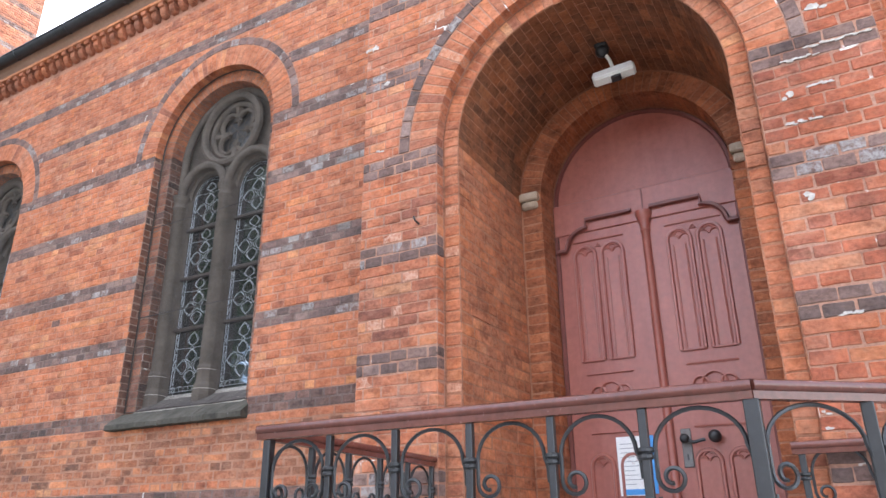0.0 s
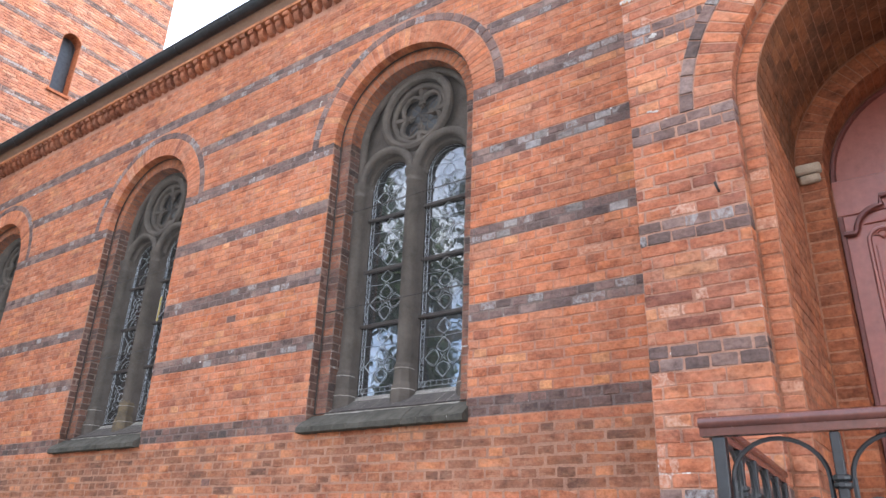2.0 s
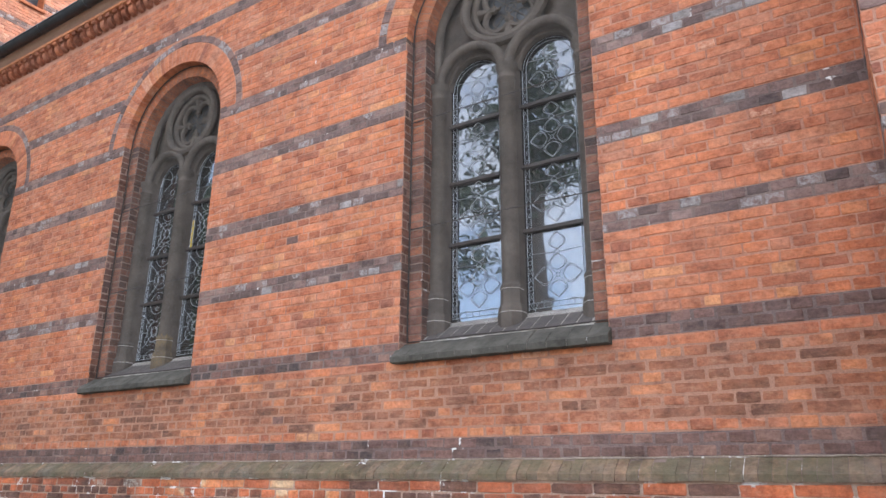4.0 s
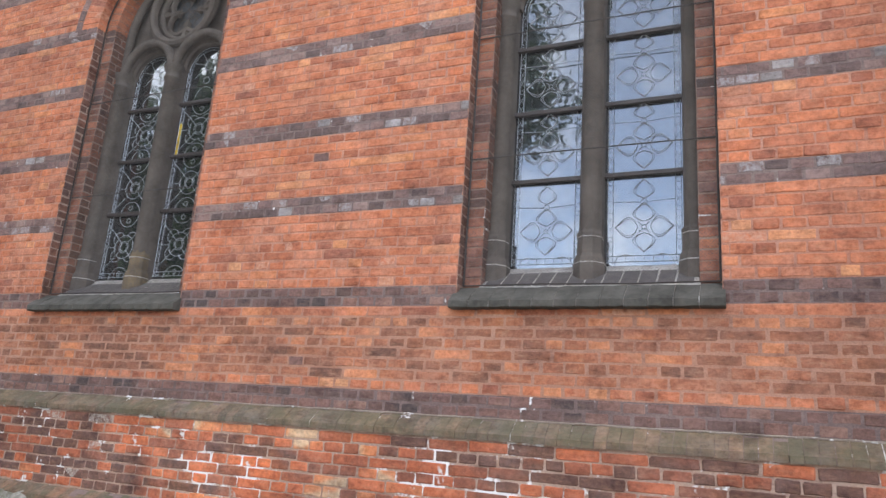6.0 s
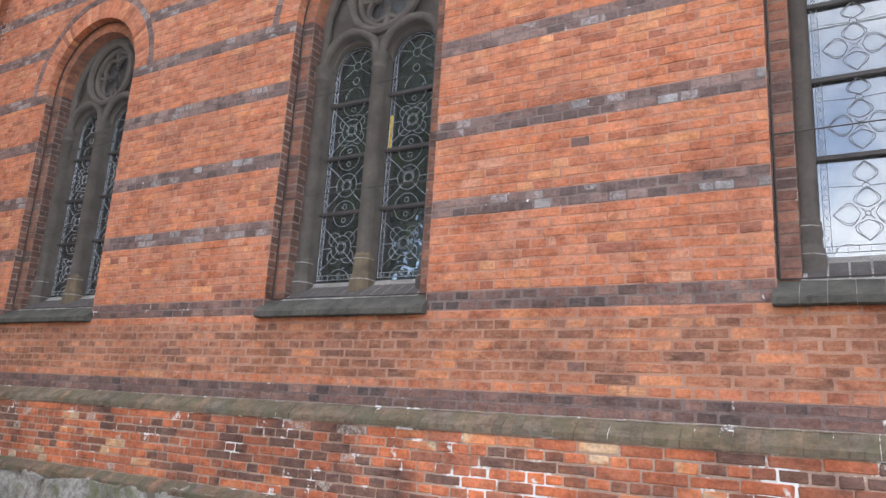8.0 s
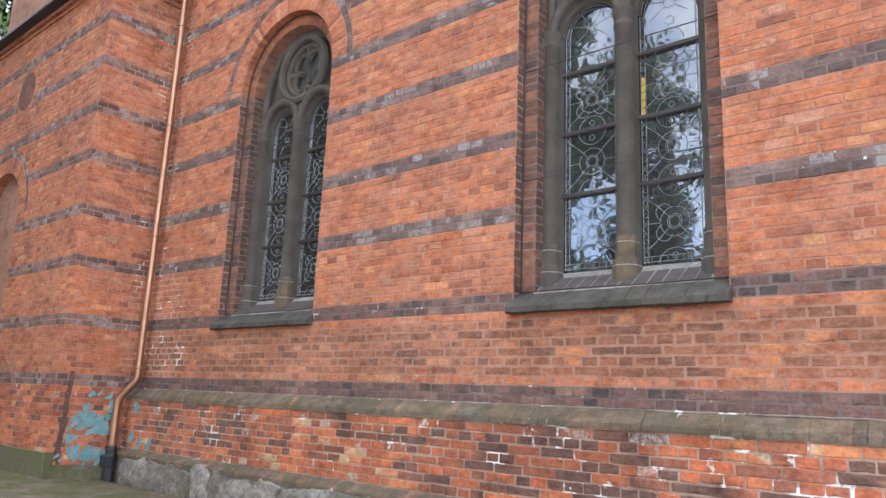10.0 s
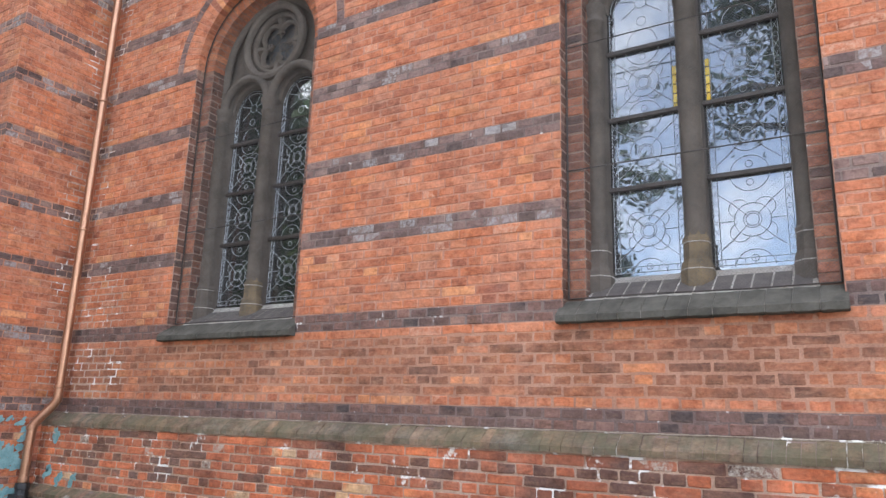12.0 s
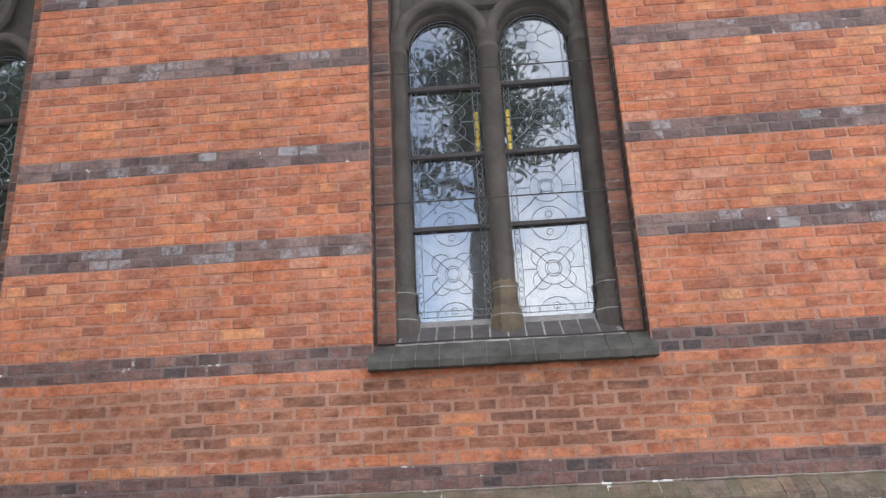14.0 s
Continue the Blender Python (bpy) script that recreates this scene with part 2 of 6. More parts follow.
def mortar_material(name, tone, other, white=0.0, grime=(0.5, 0.5), limed=()):
    m, n, l, b = node_material(name, 0.95)
    b.inputs["Specular IOR Level"].default_value = 0.1
    big = noise_node(n, l, 2.2, 6, 0.7)
    fine = noise_node(n, l, 90, 3, 0.6)
    col = ramp_node(n, l, big.outputs["Fac"], [(0.35, tone), (0.65, other)]).outputs[0]
    col = mix_node(n, l, col, ramp_node(n, l, fine.outputs["Fac"], [(0.3, (0.7, 0.7, 0.7)), (0.7, (1.15, 1.15, 1.15))]).outputs[0], 0.8, "MULTIPLY")
    col = weather(n, l, col, grime)
    if white:
        w, area = noise_node(n, l, 3.4, 4, 0.75), noise_node(n, l, 0.75, 3, 0.5)
        spread = math_node(n, l, "ADD", w.outputs["Fac"], math_node(n, l, "MULTIPLY", math_node(n, l, "SUBTRACT", area.outputs["Fac"], 0.5), 0.1))
        if limed:
            spread = math_node(n, l, "ADD", spread, math_node(n, l, "MULTIPLY", spots(n, l, limed), 0.13))
        col = mix_node(n, l, col, (0.70, 0.66, 0.62), ramp_node(n, l, spread, [(1 - white, (0, 0, 0)), (1 - white + 0.05, (1, 1, 1))]).outputs[0])
    l.new(col, b.inputs["Base Color"])
    bump(n, l, b, fine.outputs["Fac"], 0.5, 0.004)
    return m


MAT_MORTAR = mortar_material("red_pointing", (0.36, 0.160, 0.104), (0.46, 0.245, 0.175), 0.31)
MAT_MORTAR_LOW = mortar_material("brown_pointing", (0.33, 0.165, 0.110), (0.42, 0.238, 0.168), 0.33)
MAT_MORTAR_DARK = mortar_material("dark_pointing", (0.150, 0.108, 0.096), (0.23, 0.175, 0.155), 0.375)
MAT_MORTAR_SPECKLED = mortar_material("speckled_dark_pointing", (0.135, 0.094, 0.084), (0.22, 0.160, 0.142), 0.395)
MAT_MORTAR_WHITE = mortar_material("lime_pointing", (0.32, 0.20, 0.145), (0.44, 0.32, 0.25), 0.41, limed=LIMED)
MAT_MORTAR_FRESH = mortar_material("chalky_pointing", (0.22, 0.17, 0.13), (0.34, 0.28, 0.23), 0.415)
MAT_MORTAR_PALE = mortar_material("salt_stained_pointing", (0.38, 0.23, 0.165), (0.50, 0.37, 0.30), 0.455)
MAT_MORTAR_RUST = mortar_material("rust_pointing", (0.31, 0.140, 0.086), (0.40, 0.195, 0.125))
MAT_MORTAR_PORCH = mortar_material("pinkish_pointing", (0.34, 0.170, 0.118), (0.43, 0.25, 0.185), 0.37)
MAT_MORTAR_REVEAL = mortar_material("grey_brown_pointing", (0.23, 0.155, 0.120), (0.34, 0.25, 0.205), 0.34)
MAT_MORTAR_BED = mortar_material("grey_bedding", (0.20, 0.175, 0.155), (0.34, 0.31, 0.28), 0.36)
MAT_MORTAR_SILL = mortar_material("chalk_grey_bedding", (0.34, 0.31, 0.28), (0.50, 0.47, 0.43), 0.36)


def plain_material(name, tone, other, rough, metal=0.0, scale=9.0, relief=0.3, streak=None):
    m, n, l, b = node_material(name, rough, metal)
    if rough > 0.84:
        b.inputs["Specular IOR Level"].default_value = 0.15
    big = noise_node(n, l, scale, 6, 0.65, streak)
    fine = noise_node(n, l, scale * 9, 4, 0.6)
    col = ramp_node(n, l, big.outputs["Fac"], [(0.32, tone), (0.68, other)]).outputs[0]
    col = mix_node(n, l, col, ramp_node(n, l, fine.outputs["Fac"], [(0.3, (0.78, 0.78, 0.78)), (0.7, (1.12, 1.12, 1.12))]).outputs[0], 0.7, "MULTIPLY")
    l.new(col, b.inputs["Base Color"])
    r = ramp_node(n, l, fine.outputs["Fac"], [(0.3, (rough * 0.8,) * 3), (0.7, (min(1, rough * 1.15),) * 3)]).outputs[0]
    l.new(r, b.inputs["Roughness"])
    bump(n, l, b, fine.outputs["Fac"], relief, 0.003)
    return m


MAT_STONE = plain_material("weathered_sandstone", (0.082, 0.067, 0.056), (0.150, 0.122, 0.100), 0.9, 0, 4, 0.5)
MAT_SILL = plain_material("mossy_sill_stone", (0.044, 0.040, 0.033), (0.104, 0.094, 0.078), 0.9, 0, 6, 0.9)
MAT_PLATE = plain_material("dull_grey_plate", (0.11, 0.10, 0.095), (0.20, 0.185, 0.175), 0.55, 0.3, 18, 0.2)
MAT_COVE = plain_material("tan_cove_render", (0.20, 0.115, 0.078), (0.27, 0.160, 0.112), 0.85, 0, 3, 0.3, (0.4, 3, 3))
MAT_SILL_TILE = plain_material("dark_sill_tile", (0.060, 0.050, 0.046), (0.125, 0.102, 0.092), 0.8, 0, 9, 0.5)
MAT_BASE = plain_material("base_stone", (0.085, 0.070, 0.052), (0.235, 0.165, 0.095), 0.9, 0, 6, 0.4)
MAT_LIME = plain_material("lime_dabs", (0.33, 0.28, 0.24), (0.58, 0.54, 0.50), 0.9, 0, 26, 0.6)
MAT_CAPITAL = plain_material("pale_capital_stone", (0.34, 0.26, 0.19), (0.48, 0.38, 0.29), 0.9, 0, 9, 0.4)
MAT_LEAD = plain_material("scraped_lead", (0.44, 0.46, 0.47), (0.64, 0.66, 0.67), 0.36, 0.7, 30, 0.1)
MAT_BAR = plain_material("dark_iron_bar", (0.035, 0.028, 0.024), (0.065, 0.048, 0.04), 0.6, 0.2, 20, 0.2)
MAT_WIRE = plain_material("weathered_wire", (0.060, 0.051, 0.045), (0.105, 0.092, 0.082), 0.7, 0.0, 20, 0.1)
MAT_IRON = plain_material("black_painted_iron", (0.010, 0.010, 0.011), (0.024, 0.024, 0.026), 0.42, 0.0, 10, 0.12)
MAT_RAIL = plain_material("brown_handrail_paint", (0.095, 0.030, 0.022), (0.145, 0.046, 0.033), 0.24, 0, 5, 0.02)
MAT_DOOR = plain_material("maroon_door_paint", (0.285, 0.084, 0.063), (0.350, 0.113, 0.084), 0.38, 0, 2.5, 0.06, (3, 3, 0.4))
MAT_DOOR_DARK = plain_material("dark_maroon_moulding", (0.13, 0.036, 0.029), (0.18, 0.050, 0.040), 0.5, 0, 6, 0.2)
MAT_COPPER = plain_material("aged_copper", (0.31, 0.155, 0.095), (0.47, 0.26, 0.165), 0.38, 0.8, 6, 0.15, (4, 4, 0.5))
MAT_GUTTER = plain_material("dark_gutter_zinc", (0.028, 0.028, 0.030), (0.055, 0.055, 0.060), 0.45, 0.4, 5, 0.2)
MAT_ROOF = plain_material("grey_slate", (0.06, 0.06, 0.065), (0.11, 0.11, 0.12), 0.7, 0, 4, 0.4)
def rubble_material(name, dark, light, moss, share):
    """Rough grey rubble: blotched faces, deep pitting, moss in patches."""
    m, n, l, b = node_material(name, 0.95)
    b.inputs["Specular IOR Level"].default_value = 0.1
    rnd = piece_random(n, l)
    blotch, pit, patch = noise_node(n, l, 11, 8, 0.75), noise_node(n, l, 45, 5, 0.7), noise_node(n, l, 2.6, 6, 0.7)
    col = ramp_node(n, l, blotch.outputs["Fac"], [(0.34, dark), (0.52, tuple((p + q) / 2 for p, q in zip(dark, light))), (0.68, light)]).outputs[0]
    col = mix_node(n, l, col, ramp_node(n, l, rnd, [(0.0, (0.65, 0.62, 0.58)), (0.6, (1.0, 1.0, 1.0)), (1.0, (1.15, 1.08, 1.02))]).outputs[0], 1.0, "MULTIPLY")
    col = mix_node(n, l, col, ramp_node(n, l, pit.outputs["Fac"], [(0.3, (0.6, 0.6, 0.6)), (0.6, (1.1, 1.1, 1.1))]).outputs[0], 0.8, "MULTIPLY")
    col = mix_node(n, l, col, moss, ramp_node(n, l, patch.outputs["Fac"], [(1 - share - 0.1, (0, 0, 0)), (1 - share + 0.08, (0.9, 0.9, 0.9))]).outputs[0])
    l.new(col, b.inputs["Base Color"])
    bump(n, l, b, math_node(n, l, "ADD", blotch.outputs["Fac"], pit.outputs["Fac"]), 0.8, 0.02)
    return m


MAT_RUBBLE = rubble_material("grey_rubble", (0.15, 0.128, 0.108), (0.46, 0.415, 0.37), (0.125, 0.125, 0.055), 0.40)
MAT_RENDER = rubble_material("mossy_render", (0.13, 0.108, 0.082), (0.30, 0.255, 0.205), (0.125, 0.125, 0.055), 0.52)
MAT_EARTH_JOINT = mortar_material("earthy_pointing", (0.17, 0.145, 0.115), (0.27, 0.235, 0.195))
MAT_WHITE = plain_material("white_enamel", (0.62, 0.62, 0.58), (0.74, 0.74, 0.70), 0.4, 0, 12, 0.1)
MAT_PAPER = plain_material("white_paper", (0.76, 0.76, 0.75), (0.82, 0.82, 0.81), 0.7, 0, 12, 0.05)
MAT_INK = plain_material("grey_print", (0.30, 0.31, 0.33), (0.38, 0.39, 0.41), 0.8, 0, 12, 0.05)
MAT_BLUE = plain_material("blue_print", (0.05, 0.26, 0.62), (0.07, 0.32, 0.70), 0.6, 0, 12, 0.05)
MAT_DULL = plain_material("matt_black_metal", (0.02, 0.02, 0.022), (0.05, 0.05, 0.052), 0.5, 0.3, 14, 0.2)
MAT_AMBER = plain_material("amber_shine_paint", (0.62, 0.40, 0.03), (0.75, 0.52, 0.06), 0.25, 0, 20, 0.1)
MAT_GRAFFITI = plain_material("turquoise_spray_paint", (0.12, 0.235, 0.245), (0.24, 0.39, 0.40), 0.86, 0, 9, 0.3)
MAT_TAR = plain_material("sooty_drip", (0.085, 0.052, 0.043), (0.18, 0.090, 0.065), 0.9, 0, 12, 0.3)
MAT_BARK = plain_material("tree_bark", (0.05, 0.04, 0.03), (0.13, 0.10, 0.075), 0.95, 0, 6, 0.9, (6, 6, 1))
MAT_HOUSE = plain_material("rendered_house_wall", (0.45, 0.40, 0.33), (0.56, 0.50, 0.42), 0.9, 0, 1.2, 0.2)
MAT_TILE_ROOF = plain_material("red_roof_tiles", (0.22, 0.08, 0.05), (0.34, 0.13, 0.08), 0.85, 0, 3, 0.5)
MAT_DARK_PANE = plain_material("dark_house_pane", (0.03, 0.035, 0.04), (0.05, 0.055, 0.06), 0.15, 0, 2, 0.05)
MAT_DIM = plain_material("dull_leaded_glass", (0.022, 0.023, 0.025), (0.045, 0.046, 0.048), 0.45, 0, 14, 0.4)
MAT_GROUND = plain_material("trodden_ground", (0.23, 0.22, 0.195), (0.34, 0.325, 0.30), 0.95, 0, 1.6, 0.8)
MAT_GRASS = rubble_material("moss_and_earth", (0.135, 0.098, 0.072), (0.29, 0.225, 0.175), (0.095, 0.105, 0.042), 0.50)
MAT_SLAB = plain_material("landing_stone", (0.36, 0.345, 0.32), (0.48, 0.46, 0.43), 0.85, 0, 5, 0.4)

m_leaf, n_leaf, l_leaf, b_leaf = node_material("green_leaf", 0.55)
l_leaf.new(ramp_node(n_leaf, l_leaf, piece_random(n_leaf, l_leaf), [(0, (0.020, 0.042, 0.012)), (0.6, (0.045, 0.085, 0.022)), (1, (0.085, 0.125, 0.035))]).outputs[0], b_leaf.inputs["Base Color"])
MAT_LEAF = m_leaf


def glass_material():
    """Old leaded glass under storm panes: dark from outside, a strong, slightly wavy mirror of the sky."""
    m, n, l, b = node_material("leaded_glass", 0.12)
    tone = noise_node(n, l, 6, 3, 0.6)
    l.new(ramp_node(n, l, tone.outputs["Fac"], [(0.3, (0.006, 0.008, 0.010)), (0.7, (0.014, 0.018, 0.020))]).outputs[0], b.inputs["Base Color"])
    g = n.new("ShaderNodeBsdfGlossy")
    g.inputs["Roughness"].default_value = 0.015
    g.inputs["Color"].default_value = (0.92, 0.95, 1.0, 1)
    fr = n.new("ShaderNodeFresnel")
    fr.inputs["IOR"].default_value = 2.35
    mx = n.new("ShaderNodeMixShader")
    wave = noise_node(n, l, 2.6, 2, 0.5)
    bp = n.new("ShaderNodeBump")
    bp.inputs["Strength"].default_value, bp.inputs["Distance"].default_value = 0.12, 0.02
    l.new(wave.outputs["Fac"], bp.inputs["Height"])
    l.new(bp.outputs[0], g.inputs["Normal"])
    l.new(fr.outputs[0], mx.inputs[0])
    l.new(b.outputs[0], mx.inputs[1])
    l.new(g.outputs[0], mx.inputs[2])
    l.new(mx.outputs[0], n["Material Output"].inputs["Surface"])
    return m


MAT_GLASS = glass_material()


# ---- building blocks ----
def part(name, bm, material, parent, label=""):
    me = bpy.data.meshes.new(name)
    bm.to_mesh(me)
    bm.free()
    for mat in (material if isinstance(material, (list, tuple)) else [material]):
        me.materials.append(mat)
    ob = new(name, me)
    if parent:
        ob.parent = parent
    return tagged(ob, label) if label else ob


def smooth(ob, angle=40):
    ob.data.shade_smooth()
    ob.data.set_sharp_from_angle(angle=radians(angle))
    return ob


def thing(name, label, category, kind="", group="", at=(0, 0, 0)):
    ob = new(name)
    ob.location = at
    ob.empty_display_size = 0.2
    return tagged(ob, label, category, group, kind)


def box(bm, x0, x1, y0, y1, z0, z1, bevel=0.0, index=0):
    v = [bm.verts.new(p) for p in ((x0, y0, z0), (x1, y0, z0), (x1, y1, z0), (x0, y1, z0), (x0, y0, z1), (x1, y0, z1), (x1, y1, z1), (x0, y1, z1))]
    fs = [bm.faces.new([v[i] for i in q]) for q in ((3, 2, 1, 0), (4, 5, 6, 7), (0, 1, 5, 4), (1, 2, 6, 5), (2, 3, 7, 6), (3, 0, 4, 7))]
    for f in fs:
        f.material_index = index
    if bevel:
        es = {e for f in fs for e in f.edges}
        bmesh.ops.bevel(bm, geom=list(es), offset=bevel, segments=1, affect="EDGES", profile=0.6)
    return v


def prism(bm, outline, y0, y1):
    """A flat outline of (x, z) points, given depth from y0 (front) to y1."""
    a = [bm.verts.new((x, y0, z)) for x, z in outline]
    b = [bm.verts.new((x, y1, z)) for x, z in outline]
    k = len(outline)
    bm.faces.new(a)
    bm.faces.new(b[::-1])
    for i in range(k):
        bm.faces.new((a[i], b[i], b[(i + 1) % k], a[(i + 1) % k]))
    return a, b


def lathe(bm, profile, x, y, sides=12, start=0.0, sweep=2 * math.pi):
    """A turned body round the upright at x, y; profile of (radius, z)."""
    rings = []
    closed = sweep > 6.28
    for r, z in profile:
        rings.append([bm.verts.new((x + r * math.cos(start + sweep * i / sides), y + r * math.sin(start + sweep * i / sides), z)) for i in range(sides if closed else sides + 1)])
    k = len(rings[0])
    for a, b in zip(rings, rings[1:]):
        for i in range(k if closed else k - 1):
            bm.faces.new((a[i], a[(i + 1) % k], b[(i + 1) % k], b[i]))
    if closed:
        bm.faces.new(rings[0][::-1])
        bm.faces.new(rings[-1])


def tube(bm, path, r, sides=6, closed=False):
    """A round bar along a list of points."""
    pts = [Vector(p) for p in path]
    n = len(pts)
    rings = []
    for i, p in enumerate(pts):
        d = (pts[(i + 1) % n] - pts[i - 1]) if closed else (pts[min(i + 1, n - 1)] - pts[max(i - 1, 0)])
        d.normalize()
        side = d.cross(Vector((0, 1, 0)))
        if side.length < 0.05:
            side = d.cross(Vector((1, 0, 0)))
        side.normalize()
        up = side.cross(d)
        rr = r[i] if isinstance(r, (list, tuple)) else r
        rings.append([bm.verts.new(p + rr * (math.cos(2 * math.pi * j / sides) * side + math.sin(2 * math.pi * j / sides) * up)) for j in range(sides)])
    for i in range(n if closed else n - 1):
        a, b = rings[i], rings[(i + 1) % n]
        for j in range(sides):
            bm.faces.new((a[j], a[(j + 1) % sides], b[(j + 1) % sides], b[j]))
    if not closed:
        bm.faces.new(rings[0][::-1])
        bm.faces.new(rings[-1])


def arc(cx, cz, r, a0, a1, n, y=0.0):
    return [(cx + r * math.cos(radians(a0 + (a1 - a0) * i / n)), y, cz + r * math.sin(radians(a0 + (a1 - a0) * i / n))) for i in range(n + 1)]


class Pile:
    """Many small solid pieces gathered into one mesh."""

    def __init__(self):
        self.v, self.f, self.m = [], [], []

    def piece(self, corners, depth, mat=0, inset=0.004, edge=0.004, out=None):
        """A brick by the corners of its face; out: the way it faces."""
        c = [Vector(p) for p in corners]
        n = len(c)
        mid = sum(c, Vector()) / n
        b = len(self.v)
        for back, shrink in ((depth, 0.0), (edge, 0.0), (0.0, inset)):
            for p in c:
                d = mid - p
                q = p + d * min(0.4, shrink / max(d.length, 1e-6)) * 1.4 if shrink else p
                self.v.append(tuple(q - out * back))
        for k in range(2):
            for i in range(n):
                j = (i + 1) % n
                self.f.append((b + n * k + i, b + n * k + j, b + n * k + n + j, b + n * k + n + i))
                self.m.append(mat)
        self.f.append(tuple(b + 2 * n + i for i in range(n)))
        self.m.append(mat)

    def block(self, p, mat=0):
        """A solid piece with eight corners: four in front, four behind."""
        b = len(self.v)
        self.v += [tuple(q) for q in p]
        for q in ((0, 1, 2, 3), (7, 6, 5, 4), (0, 4, 5, 1), (1, 5, 6, 2), (2, 6, 7, 3), (3, 7, 4, 0)):
            self.f.append(tuple(b + i for i in q))
            self.m.append(mat)

    def mesh(self, name, mats):
        me = bpy.data.meshes.new(name)
        me.from_pydata(self.v, [], self.f)
        for m in mats:
            me.materials.append(m)
        me.polygons.foreach_set("material_index", self.m)
        me.update()
        return me

    def put(self, name, mats, parent, kind="stuff", label=""):
        ob = new(name, self.mesh(name, mats))
        ob.parent = parent
        return tagged(ob, label=label, kind=kind)


COURSE, Z0, STRETCH, JOINT = 0.079, 1.93, 0.300, 0.010
BANDS = (-10, 0, 10, 19, 29, 38, 47, 56)
DARK_ROWS = {k + i for k in BANDS for i in (0, 1)}
rng = random.Random(7)


def row_pieces(k, u0, u1, shift=0.0):
    """Cuts of one course in cross bond, from u0 to u1: stretchers and headers course by course."""
    long = k % 2 and k not in DARK_ROWS
    pitch = STRETCH if long else STRETCH / 2
    off = shift + (0.25 * STRETCH if k % 2 else 0.0) + (0.5 * STRETCH if long and k % 4 == 1 else 0.0)
    i = math.floor((u0 - off) / pitch)
    cuts = [u0]
    while True:
        i += 1
        u = off + i * pitch
        if u > u1 - 0.035:
            break
        if u > u0 + 0.035:
            cuts.append(u + 0.006 * rng.randrange(-2, 3))
    cuts.append(u1)
    return list(zip(cuts, cuts[1:]))


class Brickwork:
    """Courses of bricks on a flat wall: at(u, z) gives the place of a point on it, out the way it faces."""

    def __init__(self, parent, place, out, mats, pick=None, limit=300):
        self.pile, self.parent, self.place, self.out, self.mats = Pile(), parent, place, Vector(out), mats
        self.pick, self.left, self.shared, self.joint, self.special, self.wear = pick, limit, {}, JOINT, {}, 0.0035

    def outline(self, w, h):
        """The worn outline of a brick's face, with rubbed corners and uneven edges."""
        j, wear, f = self.joint / 2, self.wear, rng.uniform
        x0, x1, z0, z1 = j + f(-1, 1) * wear, w - j + f(-1, 1) * wear, j + f(-1, 1) * wear, h - j + f(-1, 1) * wear
        c = lambda: wear * f(0.6, 2.4)
        e = lambda: f(-0.7, 0.7) * wear
        xm = (x0 + x1) / 2 + f(-0.2, 0.2) * w
        return [(x0 + e(), z0 + c()), (x0 + c(), z0 + e()), (xm, z0 + e()), (x1 - c(), z0 + e()), (x1 + e(), z0 + c()),
                (x1 + e(), z1 - c()), (x1 - c(), z1 + e()), (xm, z1 + e()), (x0 + c(), z1 + e()), (x0 + e(), z1 - c())]

    def brick(self, u0, u1, z0, z1, mat):
        proud = max(0.0, rng.gauss(0.0005, 0.0018)) - 0.001
        w, h = u1 - u0, z1 - z0
        for (sx, sz), sm in self.special.items():
            if u0 <= sx < u1 and z0 <= sz < z1:
                mat = sm
        if self.pick and self.left > 0 and min(abs(w - STRETCH), abs(w - STRETCH / 2)) < 0.03 and self.pick(u0, u1, z0):
            key = (round(w, 3), mat, rng.randrange(4))
            if key not in self.shared:
                p, o = Pile(), self.place(0, 0)
                p.piece([self.place(*q) - o for q in self.outline(w, h)], 0.02, 0, self.wear * 1.2, 0.0045, self.out)
                self.shared[key] = p.mesh("brick", [self.mats[mat]])
            ob = new("brick", self.shared[key])
            ob.location = self.place(u0, z0) + self.out * proud
            ob.parent = self.parent
            self.left -= 1
            return
        self.pile.piece([self.place(u0 + x, z0 + z) + self.out * proud for x, z in self.outline(w, h)], 0.02, mat, self.wear * 1.2, 0.0045, self.out)

    def course(self, k, u0, u1, mat, shift=0.0):
        if u1 - u0 < 0.03:
            return
        for a, b in row_pieces(k, u0, u1, shift):
            self.brick(a, b, Z0 + k * COURSE, Z0 + (k + 1) * COURSE, mat)

    def done(self, name="brickwork", label=""):
        return self.pile.put(name, self.mats, self.parent, "stuff", label)


def arch_wall(bm, x0, x1, z0, z1, y0, y1, holes, step=14):
    """A wall in the plane of x and z with round-headed holes (centre, half width, foot, spring)."""
    def slab(a, b, c, d):
        if b - a > 1e-4 and d - c > 1e-4:
            box(bm, a, b, y0, y1, c, d)
    at = x0
    for cx, r, foot, spring in sorted(holes):
        slab(at, cx - r, z0, z1)
        slab(cx - r, cx + r, z0, foot)
        pts = [(cx + r * math.cos(math.pi * i / (2 * step)), spring + r * math.sin(math.pi * i / (2 * step))) for i in range(2 * step + 1)]
        for a, b in zip(pts, pts[1:]):
            prism(bm, [b, a, (a[0], z1), (b[0], z1)], y0, y1)
        at = cx + r
    slab(at, x1, z0, z1)


